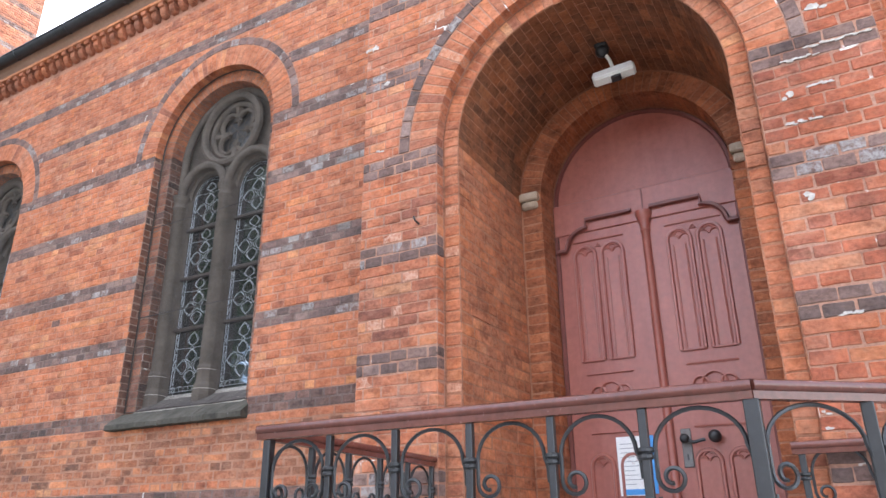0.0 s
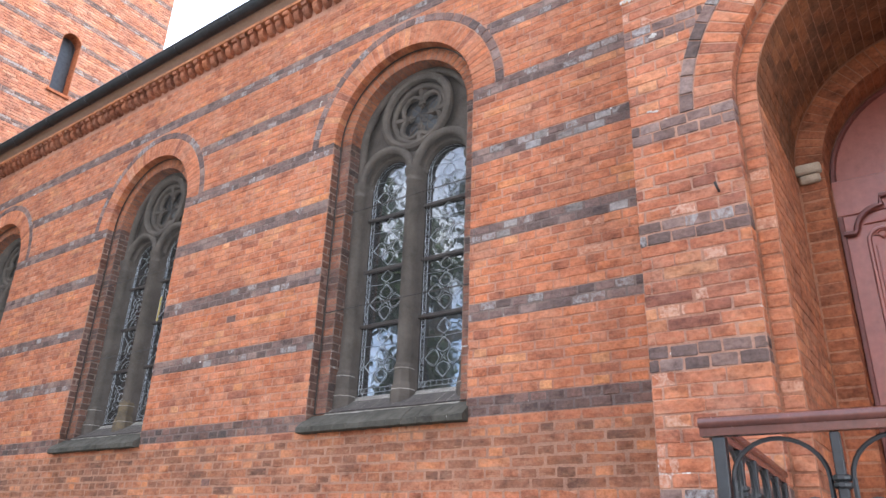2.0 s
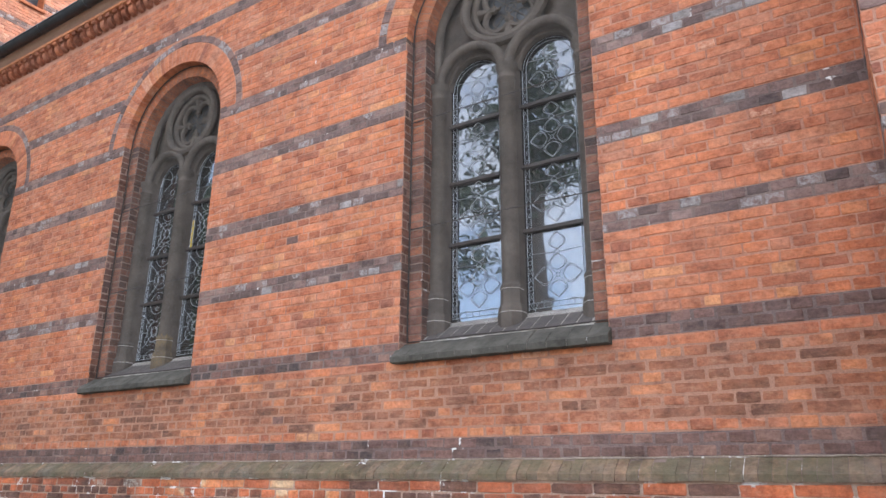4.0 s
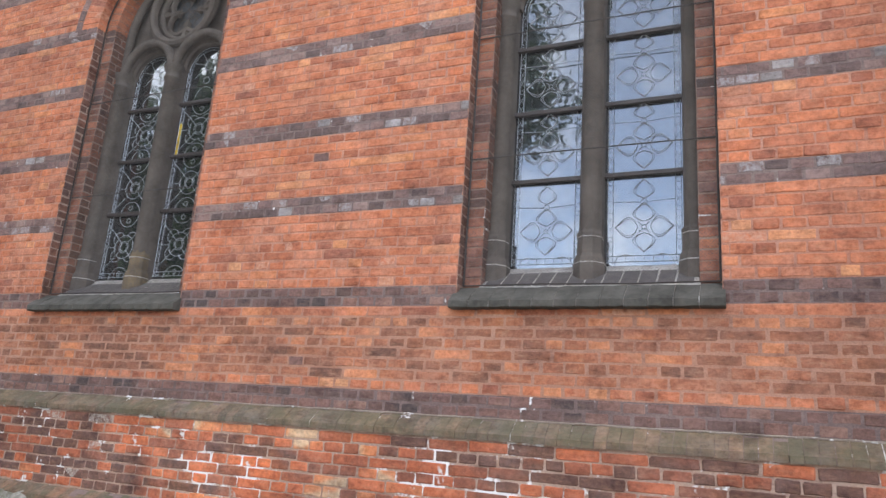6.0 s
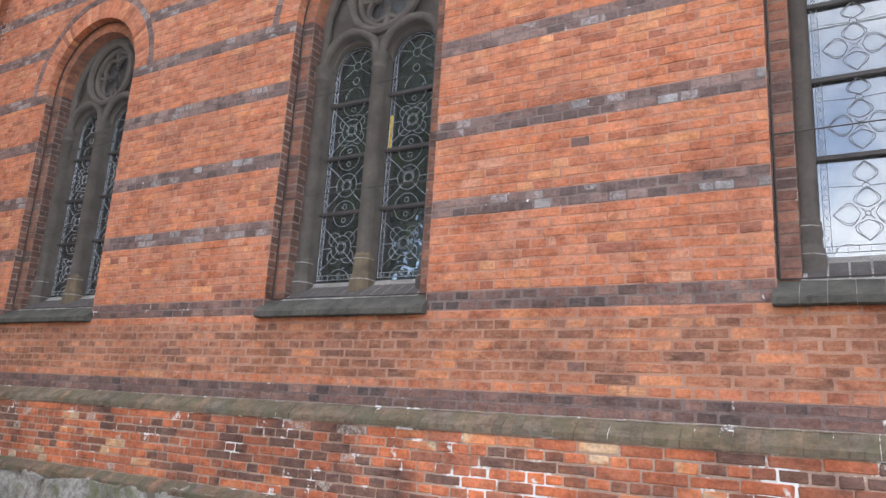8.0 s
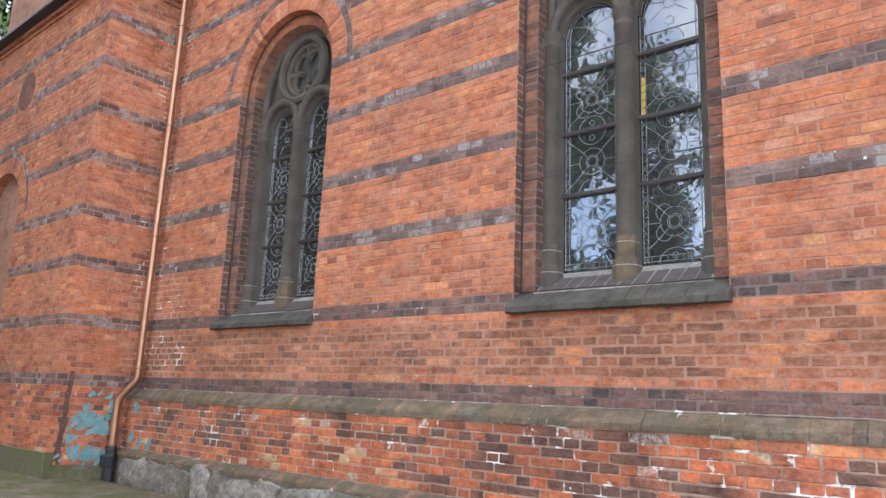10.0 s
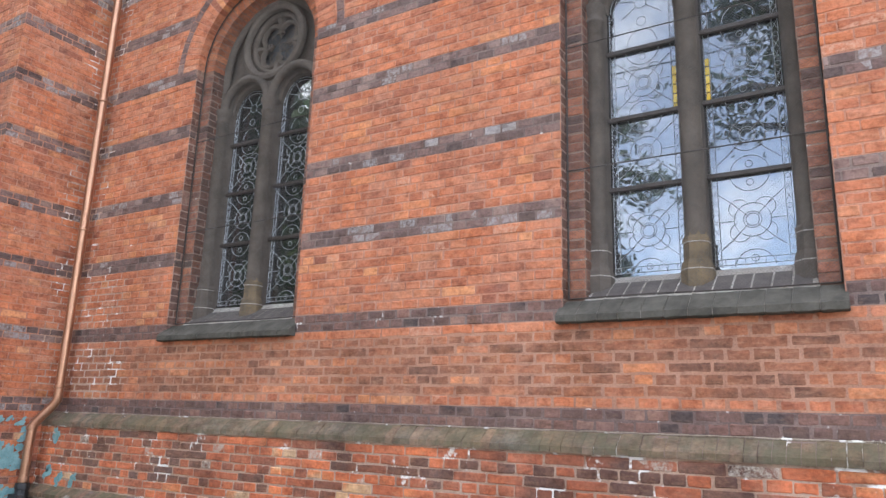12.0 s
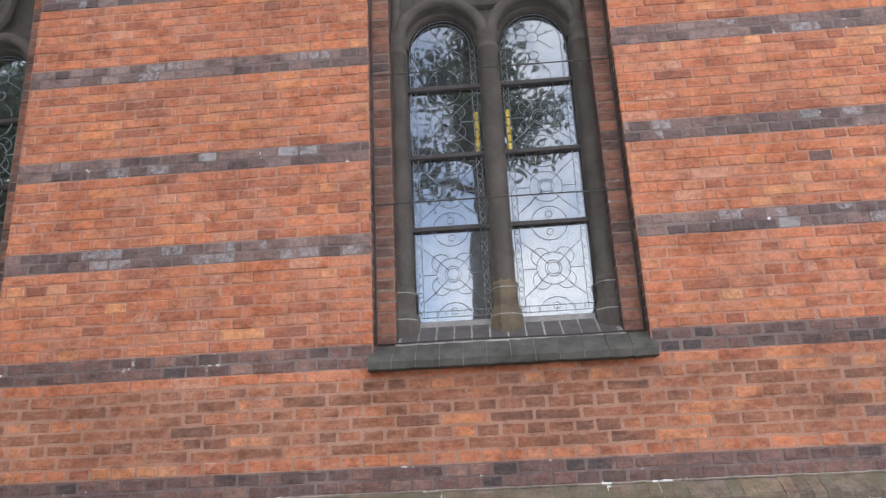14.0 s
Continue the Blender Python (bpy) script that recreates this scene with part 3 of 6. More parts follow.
# ---- setting: nave wall ----
X1, BAY, HALF = -0.06, 4.495, 0.915
WINDOWS = [X1 - BAY * i for i in range(3)]
SPRING = Z0 + 40 * COURSE - 0.03
RING = 1.17
HOOD = 1.27
X_CORNER, X_PORCH, PORCH_Y = -11.85, 2.67, -0.81
PC, P_HALF, P_SPRING = 4.40, 1.07, Z0 + 21 * COURSE
EAVES = Z0 + 65 * COURSE
SILL_BOTTOM = 1.91
ORDER, ORDER_Y = 0.77, 0.118

bm = bmesh.new()
arch_wall(bm, X_CORNER, X_PORCH + 0.3, Z0 - 10 * COURSE, EAVES + 0.5, 0.0036, ORDER_Y + 0.004, [(c, HALF + 0.004, SILL_BOTTOM + 0.02, SPRING) for c in WINDOWS])
wall_nave = part("wall_nave", bm, MAT_MORTAR, None)
tagged(wall_nave, "long red brick church wall with dark brick bands", "wall", kind="structure")
bm = bmesh.new()
arch_wall(bm, X_CORNER, X_PORCH + 0.3, Z0 - 10 * COURSE, EAVES + 0.5, ORDER_Y + 0.004, 0.60, [(c, ORDER + 0.004, SILL_BOTTOM + 0.02, SPRING) for c in WINDOWS])
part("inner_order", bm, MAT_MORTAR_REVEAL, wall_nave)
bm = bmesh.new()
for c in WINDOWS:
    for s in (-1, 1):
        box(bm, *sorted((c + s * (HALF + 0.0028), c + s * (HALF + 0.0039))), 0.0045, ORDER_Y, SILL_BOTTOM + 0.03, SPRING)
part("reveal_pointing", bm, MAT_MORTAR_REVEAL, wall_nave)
bm = bmesh.new()
box(bm, -10.42, X_PORCH, 0.0014, 0.0030, Z0 - 8 * COURSE, Z0 - 0.05)
part("low_pointing", bm, MAT_MORTAR_LOW, wall_nave)
bm = bmesh.new()
for k in range(-8, 0):
    box(bm, X_CORNER, -10.42 + rng.uniform(-0.3, 0.0), 0.0018, 0.0030, Z0 + k * COURSE, Z0 + (k + 1) * COURSE - 0.001)
box(bm, X_CORNER, -10.75, 0.0024, 0.0035, Z0 + 2 * COURSE, Z0 + 10 * COURSE)
for k in range(10, 62):
    w = 0.42 + 0.16 * noise.noise((k * 0.31, 1.7, 0)) + rng.uniform(-0.06, 0.06)
    box(bm, X_CORNER, X_CORNER + w, 0.0012, 0.0020, Z0 + k * COURSE + 0.001, Z0 + (k + 1) * COURSE - 0.001)
part("salt_pointing", bm, MAT_MORTAR_PALE, wall_nave, "whitish salt-stained joints")
for k in BANDS:
    bm = bmesh.new()
    cut = 1.10 if k == 47 else 0.925
    ends = [X_CORNER] + [w + s * cut for w in WINDOWS[::-1] for s in (-1, 1)] + [X_PORCH] if -1 < k < 50 else [X_CORNER, X_PORCH]
    for xa, xb in zip(ends[::2], ends[1::2]):
        box(bm, xa, xb, 0.0022, 0.0032, Z0 + k * COURSE + 0.002, Z0 + (k + 2) * COURSE - 0.002)
    part("band_pointing", bm, MAT_MORTAR_SPECKLED if k < 0 else MAT_MORTAR_DARK, wall_nave)


def free_spans(z, x0, x1, holes):
    """What is left of a course at height z beside round-headed holes (centre, half width, foot, spring, hood radius)."""
    at, spans = x0, []
    for cx, r, foot, spring, hood in sorted(holes):
        h = None
        if foot <= z <= spring:
            h = r
        elif spring < z < spring + hood:
            h = math.sqrt(hood * hood - (z - spring) ** 2)
        if h:
            spans.append((at, cx - h))
            at = cx + h
    spans.append((at, x1))
    return [s for s in spans if s[1] - s[0] > 0.02]


# ---- setting: plinth, ground, roof ----
GROUND = -0.12
bm = bmesh.new()
bmesh.ops.create_grid(bm, x_segments=120, y_segments=120, size=1)
for v in bm.verts:
    x, y = v.co.x, v.co.y
    s = lambda q: math.copysign(abs(q) ** 3.0, q) * 1500 + q * 20
    v.co.x, v.co.y = s(x) - 6, s(y) - 2
    v.co.z = GROUND + (0.02 * noise.noise((v.co.x * 0.9, v.co.y * 0.9, 0)) if abs(v.co.x) < 60 else 0)
smooth(tagged(part("ground", bm, MAT_GROUND, None), "trodden earth and gravel ground in front of the church", "ground", kind="structure"))

bm = bmesh.new()
prism(bm, [(X_CORNER, 0.20), (X_PORCH + 0.2, 0.20), (X_PORCH + 0.2, 1.0), (X_CORNER, 1.0)], -0.094, 0.3)
box(bm, X_CORNER, X_PORCH + 0.2, 0.008, 0.3, 1.0, 1.142)
plinth = tagged(part("plinth", bm, MAT_MORTAR_WHITE, None), "projecting weathered brick plinth with patchy white lime mortar", "plinth", kind="structure")
bm = bmesh.new()
box(bm, X_CORNER, X_PORCH + 0.2, -0.17, 0.3, GROUND - 0.3, 0.24)
footing = tagged(part("footing", bm, MAT_EARTH_JOINT, None), "grey fieldstone footing under the brick plinth", "footing", kind="structure")

bm = bmesh.new()
prism(bm, [(-0.22, 7.62), (5.2, 12.6), (5.2, 12.75), (-0.22, 7.70)], 0, X_PORCH + 8 - X_CORNER)
for v in bm.verts:
    v.co = Vector((X_CORNER + v.co.y, v.co.x, v.co.z))
roof = tagged(part("roof_nave", bm, MAT_ROOF, None), "steep grey slate roof of the church nave", "roof", kind="structure")
bm = bmesh.new()
box(bm, X_CORNER, X_PORCH + 8, 10.4, 10.9, GROUND, 7.8)
box(bm, X_PORCH + 7.6, X_PORCH + 8, 0.62, 10.4, GROUND, 12)
tagged(part("wall_back", bm, MAT_BROWN, None), "plain far brick walls closing the church nave", "wall", kind="structure")

# ---- windows ----
LIGHT, MULL, ZG, ZC = 0.29, 0.372, 2.300, 4.58
OC_Z, OC_R = 5.315, 0.43
PLATE, GLASS = 0.30, 0.42
MESH_Y = 0.100


def lead_trefoils(bm, cx, lo, hi, y, r):
    """Pointed lobes round a small cross, linked by little rings."""
    c = (lo + hi) / 2 - 0.06
    ring = c + 0.195

    def lobe(x, z, a, size, wide):
        for off in (1.0, 0.80):
            for q in (-1, 1):
                pts = []
                for i in range(9):
                    t = i / 8
                    d, w = size * (0.06 + 0.94 * t) * (0.97 if off < 1 else 1.0), q * wide * off * math.sin(math.pi * t ** 0.75)
                    pts.append((x + d * math.cos(a) - w * math.sin(a), y, z + d * math.sin(a) + w * math.cos(a)))
                tube(bm, pts, r if off == 1.0 else r * 0.8, 4)

    for a in (0, 90, 180, 270):
        k = radians(a)
        lobe(cx + 0.035 * math.cos(k), c + 0.035 * math.sin(k), k, 0.175 if a in (0, 180) else 0.155, 0.080)
        tube(bm, [(cx + 0.012 * math.cos(k + 0.785), y, c + 0.012 * math.sin(k + 0.785)), (cx + 0.055 * math.cos(k + 0.785), y, c + 0.055 * math.sin(k + 0.785))], r, 4)
    tube(bm, arc(cx, c, 0.018, 0, 360, 8, y)[:-1], r, 4, True)
    tube(bm, arc(cx, ring, 0.024, 0, 360, 10, y)[:-1], r * 1.2, 4, True)
    for q in (-1, 1):
        tube(bm, [(cx + q * 0.024, y, ring), (cx + q * 0.222, y, ring + 0.012)], r * 0.8, 4)
    lobe(cx, ring + 0.02, math.pi / 2, min(0.16, hi - ring - 0.03), 0.075)
    if c - 0.2 > lo + 0.04:
        for q in (-1, 1):
            tube(bm, arc(cx + q * 0.13, lo + 0.0, 0.085, 0 if q > 0 else 60, 120 if q > 0 else 180, 8, y), r, 4)


def lead_rings(bm, cx, lo, hi, y, r, odd):
    """Ring within ring, with lobes, crossed by straight leads."""
    mz, h = (lo + hi) / 2, (hi - lo) / 2
    for q in (0.045, 0.062, 0.125):
        tube(bm, arc(cx, mz, q, 0, 360, 18, y)[:-1], r, 4, True)
    for j in range(4):
        a = radians(45 + 90 * j)
        lx, lz = cx + 0.125 * math.cos(a), mz + 0.125 * math.sin(a)
        if odd:
            tube(bm, arc(lx, lz, 0.070, math.degrees(a) - 120, math.degrees(a) + 120, 10, y), r, 4)
        tube(bm, [(cx + 0.045 * math.cos(a), y, mz + 0.045 * math.sin(a)), (cx + 0.20 * math.cos(a), y, mz + 0.20 * math.sin(a))], r, 4)
    for q in (-1, 1):
        tube(bm, arc(cx, mz + q * h, 0.135, 5 if q < 0 else 185, 175 if q < 0 else 355, 12, y), r, 4)
        tube(bm, arc(cx, mz + q * (h - 0.07), 0.026, 0, 360, 8, y)[:-1], r, 4, True)
        tube(bm, [(cx + q * 0.125, y, mz), (cx + q * 0.222, y, mz)], r, 4)
        for p in (-1, 1):
            tube(bm, [(cx + p * 0.222, y, mz + q * 0.21), (cx + p * 0.11, y, mz + q * 0.115)], r, 4)


def inside_guard(x, z):
    w = HALF - 0.012
    return abs(x) < w and z > 2.105 and (z < SPRING or x * x + (z - SPRING) ** 2 < w * w)


def build_window(name, trefoils):
    win = thing(name, "tall round-arched leaded church window in weathered sandstone tracery behind a wire guard", "window", "structure")
    # stone plate with two lights and a round opening
    bm = bmesh.new()
    R = ORDER + 0.001
    y0, y1 = PLATE, 0.455
    top = ZC + 0.36
    for s in (-1, 1):
        cx = s * MULL
        box(bm, min(cx + s * LIGHT, s * R), max(cx + s * LIGHT, s * R), y0, y1, 2.12, ZC)
        n = 16
        for i in range(n):
            a0, a1 = math.pi * i / n, math.pi * (i + 1) / n
            # splayed head: wide in front, narrow at the glass
            f = [(cx + (LIGHT + 0.03) * math.cos(a), ZC + (LIGHT + 0.03) * math.sin(a)) for a in (a0, a1)]
            g = [(cx + (LIGHT - 0.035) * math.cos(a), ZC + (LIGHT - 0.035) * math.sin(a)) for a in (a0, a1)]
            t = max(top, f[0][1] + 0.01, f[1][1] + 0.01)
            va = [bm.verts.new((p[0], y0 + 0.02, p[1])) for p in (f[1], f[0], (f[0][0], t), (f[1][0], t))]
            vb = [bm.verts.new((p[0], y1, p[1])) for p in (g[1], g[0], (g[0][0], t), (g[1][0], t))]
            bm.faces.new(va)
            bm.faces.new(vb[::-1])
            for k in range(4):
                bm.faces.new((va[k], vb[k], vb[(k + 1) % 4], va[(k + 1) % 4]))
        outer = sorted((cx + s * (LIGHT + 0.03), s * R))
        box(bm, outer[0], outer[1], y0 + 0.06, y1, ZC, top)
    box(bm, -MULL + LIGHT, MULL - LIGHT, y0, y1, 2.12, ZC)
    box(bm, -MULL + LIGHT + 0.03, MULL - LIGHT - 0.03, y0, y1, ZC, top)
    # upper plate round the oculus, clipped to the arch
    n = 48
    for i in range(n):
        a0, a1 = 2 * math.pi * i / n, 2 * math.pi * (i + 1) / n
        inner = [(0.34 * math.cos(a), OC_Z + 0.34 * math.sin(a)) for a in (a0, a1)]
        far = []
        for a in (a0, a1):
            dx, dz = math.cos(a), math.sin(a)
            b = dz * (OC_Z - SPRING)
            t = -b + math.sqrt(max(0, b * b + R * R - (OC_Z - SPRING) ** 2))
            if dz < -1e-6:
                t = min(t, (top - OC_Z) / dz)
            if abs(dx * t) > R:
                t = R / abs(dx)
            far.append((dx * t, OC_Z + dz * t))
        prism(bm, [inner[0], far[0], far[1], inner[1]], y0 + 0.085, y1)
    frame_ob = part("window_frame", bm, MAT_STONE, win, "grey-brown weathered sandstone tracery")
    # shafts with bases and capitals
    SY = PLATE + 0.012
    for x, r in ((0, 0.080), (-0.738, 0.078), (0.738, 0.078)):
        bm = bmesh.new()
        lathe(bm, [(r, 2.40), (r, 4.44), (r * 1.16, 4.452), (r * 1.16, 4.472), (r, 4.488), (r * 1.05, 4.53), (r * 1.32, 4.575), (r * 1.32, 4.61)], x, SY, 16)
        smooth(part("shaft", bm, MAT_STONE, frame_ob), 50)
        bm = bmesh.new()
        lathe(bm, [(r * 1.52, 2.06), (r * 1.52, 2.270), (r * 1.42, 2.325), (r * 1.22, 2.36), (r * 1.18, 2.48), (r * 1.26, 2.495), (r * 1.26, 2.515), (r * 1.04, 2.54), (r * 0.98, 2.58)], x, SY, 8, math.pi / 8)
        part("base", bm, MAT_BASE if x == 0 and not trefoils else MAT_STONE, frame_ob, "ochre-stained stone base" if x == 0 and not trefoils else "")
        # pale joints of the base
        for z, q in ((2.288, 1.515), (2.487, 1.245)):
            bm = bmesh.new()
            lathe(bm, [(r * q, z - 0.0035), (r * q + 0.0012, z), (r * q, z + 0.0035)], x, SY, 8, math.pi / 8)
            part("base_joint", bm, MAT_LIME, frame_ob, "pale mortar joint")
    # roll mouldings
    for s in (-1, 1):
        bm = bmesh.new()
        tube(bm, arc(s * MULL, ZC + 0.01, LIGHT + 0.052, -4, 184, 24, PLATE - 0.010), 0.050, 10)
        smooth(part("light_arch", bm, MAT_STONE, frame_ob))
        bm = bmesh.new()
        tube(bm, arc(s * MULL, ZC + 0.0, LIGHT - 0.002, 0, 180, 20, PLATE + 0.075), 0.022, 6)
        smooth(part("light_arch", bm, MAT_STONE, frame_ob))
    for r, th, y in ((OC_R, 0.050, PLATE - 0.010), (OC_R - 0.080, 0.034, PLATE + 0.045)):
        bm = bmesh.new()
        tube(bm, arc(0, OC_Z, r, 0, 360, 40, y)[:-1], th, 8, True)
        smooth(part("oculus_ring", bm, MAT_STONE, frame_ob))
    bm = bmesh.new()
    tube(bm, [(-R + 0.035, PLATE, ZC)] + arc(0, SPRING, R - 0.035, 180, 0, 32, PLATE) + [(R - 0.035, PLATE, ZC)], 0.045, 10)
    smooth(part("outer_arch", bm, MAT_STONE, frame_ob))
    # quatrefoil cusps of the oculus
    bm = bmesh.new()
    qy = PLATE + 0.080
    for i in range(4):
        a = 45 + 90 * i
        px, pz = 0.168 * math.cos(radians(a)), OC_Z + 0.168 * math.sin(radians(a))
        tube(bm, arc(px, pz, 0.138, a - 128, a + 128, 16, qy), 0.032, 6)
        qx, qz = math.cos(radians(a - 45)), math.sin(radians(a - 45))
        tube(bm, [(0.09 * qx, qy, OC_Z + 0.09 * qz), (0.20 * qx, qy, OC_Z + 0.20 * qz), (0.335 * qx, qy, OC_Z + 0.335 * qz)], [0.014, 0.03, 0.06], 6)
    smooth(part("quatrefoil", bm, MAT_STONE, frame_ob))
    # panes, cross bars and leadwork
    bm = bmesh.new()
    bmesh.ops.create_circle(bm, cap_ends=True, segments=32, radius=0.35, matrix=pose(0, GLASS + 0.01, OC_Z, 90))
    part("oculus_pane", bm, MAT_DIM, win, "dull dark leaded glass")
    bm = bmesh.new()
    oy = GLASS
    for i in range(4):
        a = radians(45 + 90 * i)
        tube(bm, [(0, oy, OC_Z), (0.3 * math.cos(a), oy, OC_Z + 0.3 * math.sin(a))], 0.005, 4)
        tube(bm, arc(0.165 * math.cos(a), OC_Z + 0.165 * math.sin(a), 0.07, 0, 360, 12, oy)[:-1], 0.005, 4, True)
    tube(bm, arc(0, OC_Z, 0.055, 0, 360, 12, oy)[:-1], 0.006, 4, True)
    part("lead_came", bm, MAT_STONE, win)
    levels = [ZG, 3.005, 3.60, 4.195]
    yy, r = GLASS - 0.006, 0.0022
    for s in (-1, 1):
        cx = s * MULL
        for i, z in enumerate(levels):
            bm = bmesh.new()
            tilt = rng.uniform(-0.004, 0.004)
            lo, hi = z, (levels[i + 1] if i < 3 else None)
            if hi:
                pts = [(cx - LIGHT - 0.01, lo), (cx + LIGHT + 0.01, lo), (cx + LIGHT + 0.01, hi), (cx - LIGHT - 0.01, hi)]
            else:
                pts = [(cx - LIGHT - 0.01, lo), (cx + LIGHT + 0.01, lo)] + [(p[0], p[2]) for p in arc(cx, ZC, LIGHT + 0.01, 0, 180, 18)]
            a, b = prism(bm, pts, GLASS, GLASS + 0.004)
            for v in a + b:
                v.co.y += tilt * (v.co.x - cx) / LIGHT * 1.2
            part("pane", bm, MAT_GLASS, win)
            if i:
                bm = bmesh.new()
                box(bm, cx - LIGHT - 0.005, cx + LIGHT + 0.005, GLASS - 0.042, GLASS - 0.007, z - 0.018, z + 0.018, 0.004)
                part("cross_bar", bm, MAT_BAR, win)
            bm = bmesh.new()
            end = hi or ZC
            # border of crosses and rings between two upright leads
            for e in (0.268, 0.226):
                for q in (-1, 1):
                    tube(bm, [(cx + q * e, yy, lo + 0.02), (cx + q * e, yy, end - 0.005)], r * 0.85, 4)
            k = max(3, int((end - lo) / 0.075))
            step = (end - lo - 0.04) / k
            for j in range(k):
                za, zb = lo + 0.02 + j * step, lo + 0.02 + (j + 1) * step
                for q in (-1, 1):
                    xa, xb = cx + q * 0.226, cx + q * 0.268
                    if j % 3 == 2:
                        tube(bm, arc(cx + q * 0.247, (za + zb) / 2, 0.019, 0, 360, 8, yy)[:-1], r * 0.75, 4, True)
                    else:
                        tube(bm, [(xa, yy, za), (xb, yy, zb)], r * 0.7, 3)
                        tube(bm, [(xb, yy, za), (xa, yy, zb)], r * 0.7, 3)
            if hi:
                if trefoils:
                    lead_trefoils(bm, cx, lo, hi, yy, r)
                else:
                    lead_rings(bm, cx, lo, hi, yy, r, i % 2 == 0)
            else:
                for q in (0.226, 0.256):
                    tube(bm, arc(cx, ZC, q, 0, 180, 16, yy), r * 0.85, 4)
                if trefoils:
                    lead_trefoils(bm, cx, lo + 0.03, ZC + 0.20, yy, r)
                else:
                    tube(bm, arc(cx, ZC + 0.04, 0.05, 0, 360, 12, yy)[:-1], r, 4, True)
                    tube(bm, arc(cx, ZC - 0.13, 0.04, 0, 360, 12, yy)[:-1], r, 4, True)
                    tube(bm, arc(cx, lo + 0.06, 0.12, 0, 180, 12, yy), r, 4)
                    for a in (20, 60, 120, 160, 215, 325):
                        tube(bm, [(cx + 0.05 * math.cos(radians(a)), yy, ZC + 0.04 + 0.05 * math.sin(radians(a))), (cx + 0.2 * math.cos(radians(a)), yy, ZC + 0.03 + 0.19 * math.sin(radians(a)))], r, 4)
            if i == 0:
                for q in (0.03, 0.075):
                    tube(bm, [(cx - 0.27, yy, lo + q), (cx + 0.27, yy, lo + q)], r, 4)
                for j in range(7):
                    xq = cx - 0.20 + j * 0.067
                    tube(bm, [(xq, yy, lo + 0.03), (xq, yy, lo + 0.075)], r * 0.8, 3)
            part("lead_came", bm, MAT_LEAD, win, "pale lead lines in rings and lobes")
    # wire guard over the whole opening
    bm = bmesh.new()
    step, fine = 0.0245, 200
    for d in (-1, 1):
        c = 2.105 - 0.92
        while c < SPRING + 1.85:
            run = [x for x in (-0.91 + 1.82 * i / fine for i in range(fine + 1)) if inside_guard(x, c + d * x)]
            if len(run) > 2:
                tube(bm, [(run[0], MESH_Y, c + d * run[0]), (run[-1], MESH_Y, c + d * run[-1])], 0.00075, 3)
            c += step
    part("wire_mesh", bm, MAT_WIRE, win, "fine weathered diamond wire mesh")
    for z in (3.12, 4.185):
        bm = bmesh.new()
        tube(bm, [(-HALF + 0.002, MESH_Y + 0.006, z), (-0.3, MESH_Y + 0.010, z + 0.004), (0.3, MESH_Y + 0.010, z + 0.004), (HALF - 0.002, MESH_Y + 0.006, z)], 0.0058, 5)
        part("guard_rod", bm, MAT_BAR, win, "thin dark iron rod")
    bm = bmesh.new()
    w = HALF - 0.012
    tube(bm, [(-w, MESH_Y, 2.10), (-w, MESH_Y, SPRING)] + arc(0, SPRING, w, 180, 0, 30, MESH_Y)[1:] + [(w, MESH_Y, 2.10)], 0.0074, 5)
    part("guard_rod", bm, MAT_BAR, win, "thin dark iron rod")
    bm = bmesh.new()
    tube(bm, [(-w, MESH_Y - 0.006, 2.098), (-0.3, MESH_Y - 0.012, 2.102), (0.35, MESH_Y - 0.004, 2.094), (w, MESH_Y - 0.006, 2.10)], 0.006, 5)
    part("guard_rod", bm, MAT_BAR, win, "thin dark iron rod")
    bm, r2 = bmesh.new(), random.Random(4)
    for s in (-1, 1):
        for i in range(46):
            z = 2.13 + 0.062 * i + r2.uniform(-0.02, 0.02)
            tube(bm, [(s * w, MESH_Y, z), (s * (w + r2.uniform(-0.004, 0.010)), MESH_Y - r2.uniform(0.006, 0.022), z + r2.uniform(-0.016, 0.016)), (s * (w + r2.uniform(-0.012, 0.010)), MESH_Y - r2.uniform(0.0, 0.03), z + r2.uniform(-0.03, 0.03))], 0.0014, 3)
    part("wire_ends", bm, MAT_BAR, win, "curled loose ends of guard wire")
    for s in (-1, 1):
        for i in range(9):
            z = 2.35 + 0.31 * i
            bm = bmesh.new()
            tube(bm, [(s * (HALF + 0.01), MESH_Y - 0.004, z), (s * (w - 0.012), MESH_Y - 0.004, z + 0.003)], 0.004, 4)
            part("guard_hook", bm, MAT_BAR, win)
    # sill: stone with a weathered nose, and sloping brick tiles behind it
    bm = bmesh.new()
    prof = [(-0.070, 1.900), (-0.083, 1.906), (-0.085, 1.952), (-0.072, 1.966), (0.0, 2.022), (0.085, 2.080), (0.13, 2.078), (0.13, 1.900)]
    for i in range(12):
        xa, xb = -0.94 + i * 0.1567, -0.94 + (i + 1) * 0.1567 - 0.004
        rings = []
        for x in [xa + (xb - xa) * k / 3 for k in range(4)]:
            rings.append([bm.verts.new((x, y + rng.uniform(-0.004, 0.004), z + rng.uniform(-0.004, 0.004))) for y, z in prof])
        bm.faces.new(rings[0][::-1])
        bm.faces.new(rings[-1])
        for a, b in zip(rings, rings[1:]):
            for k in range(len(prof)):
                q = (k + 1) % len(prof)
                bm.faces.new((a[k], a[q], b[q], b[k]))
    part("window_sill", bm, MAT_SILL, win, "dark mossy stone sill with a worn nose")
    bm = bmesh.new()
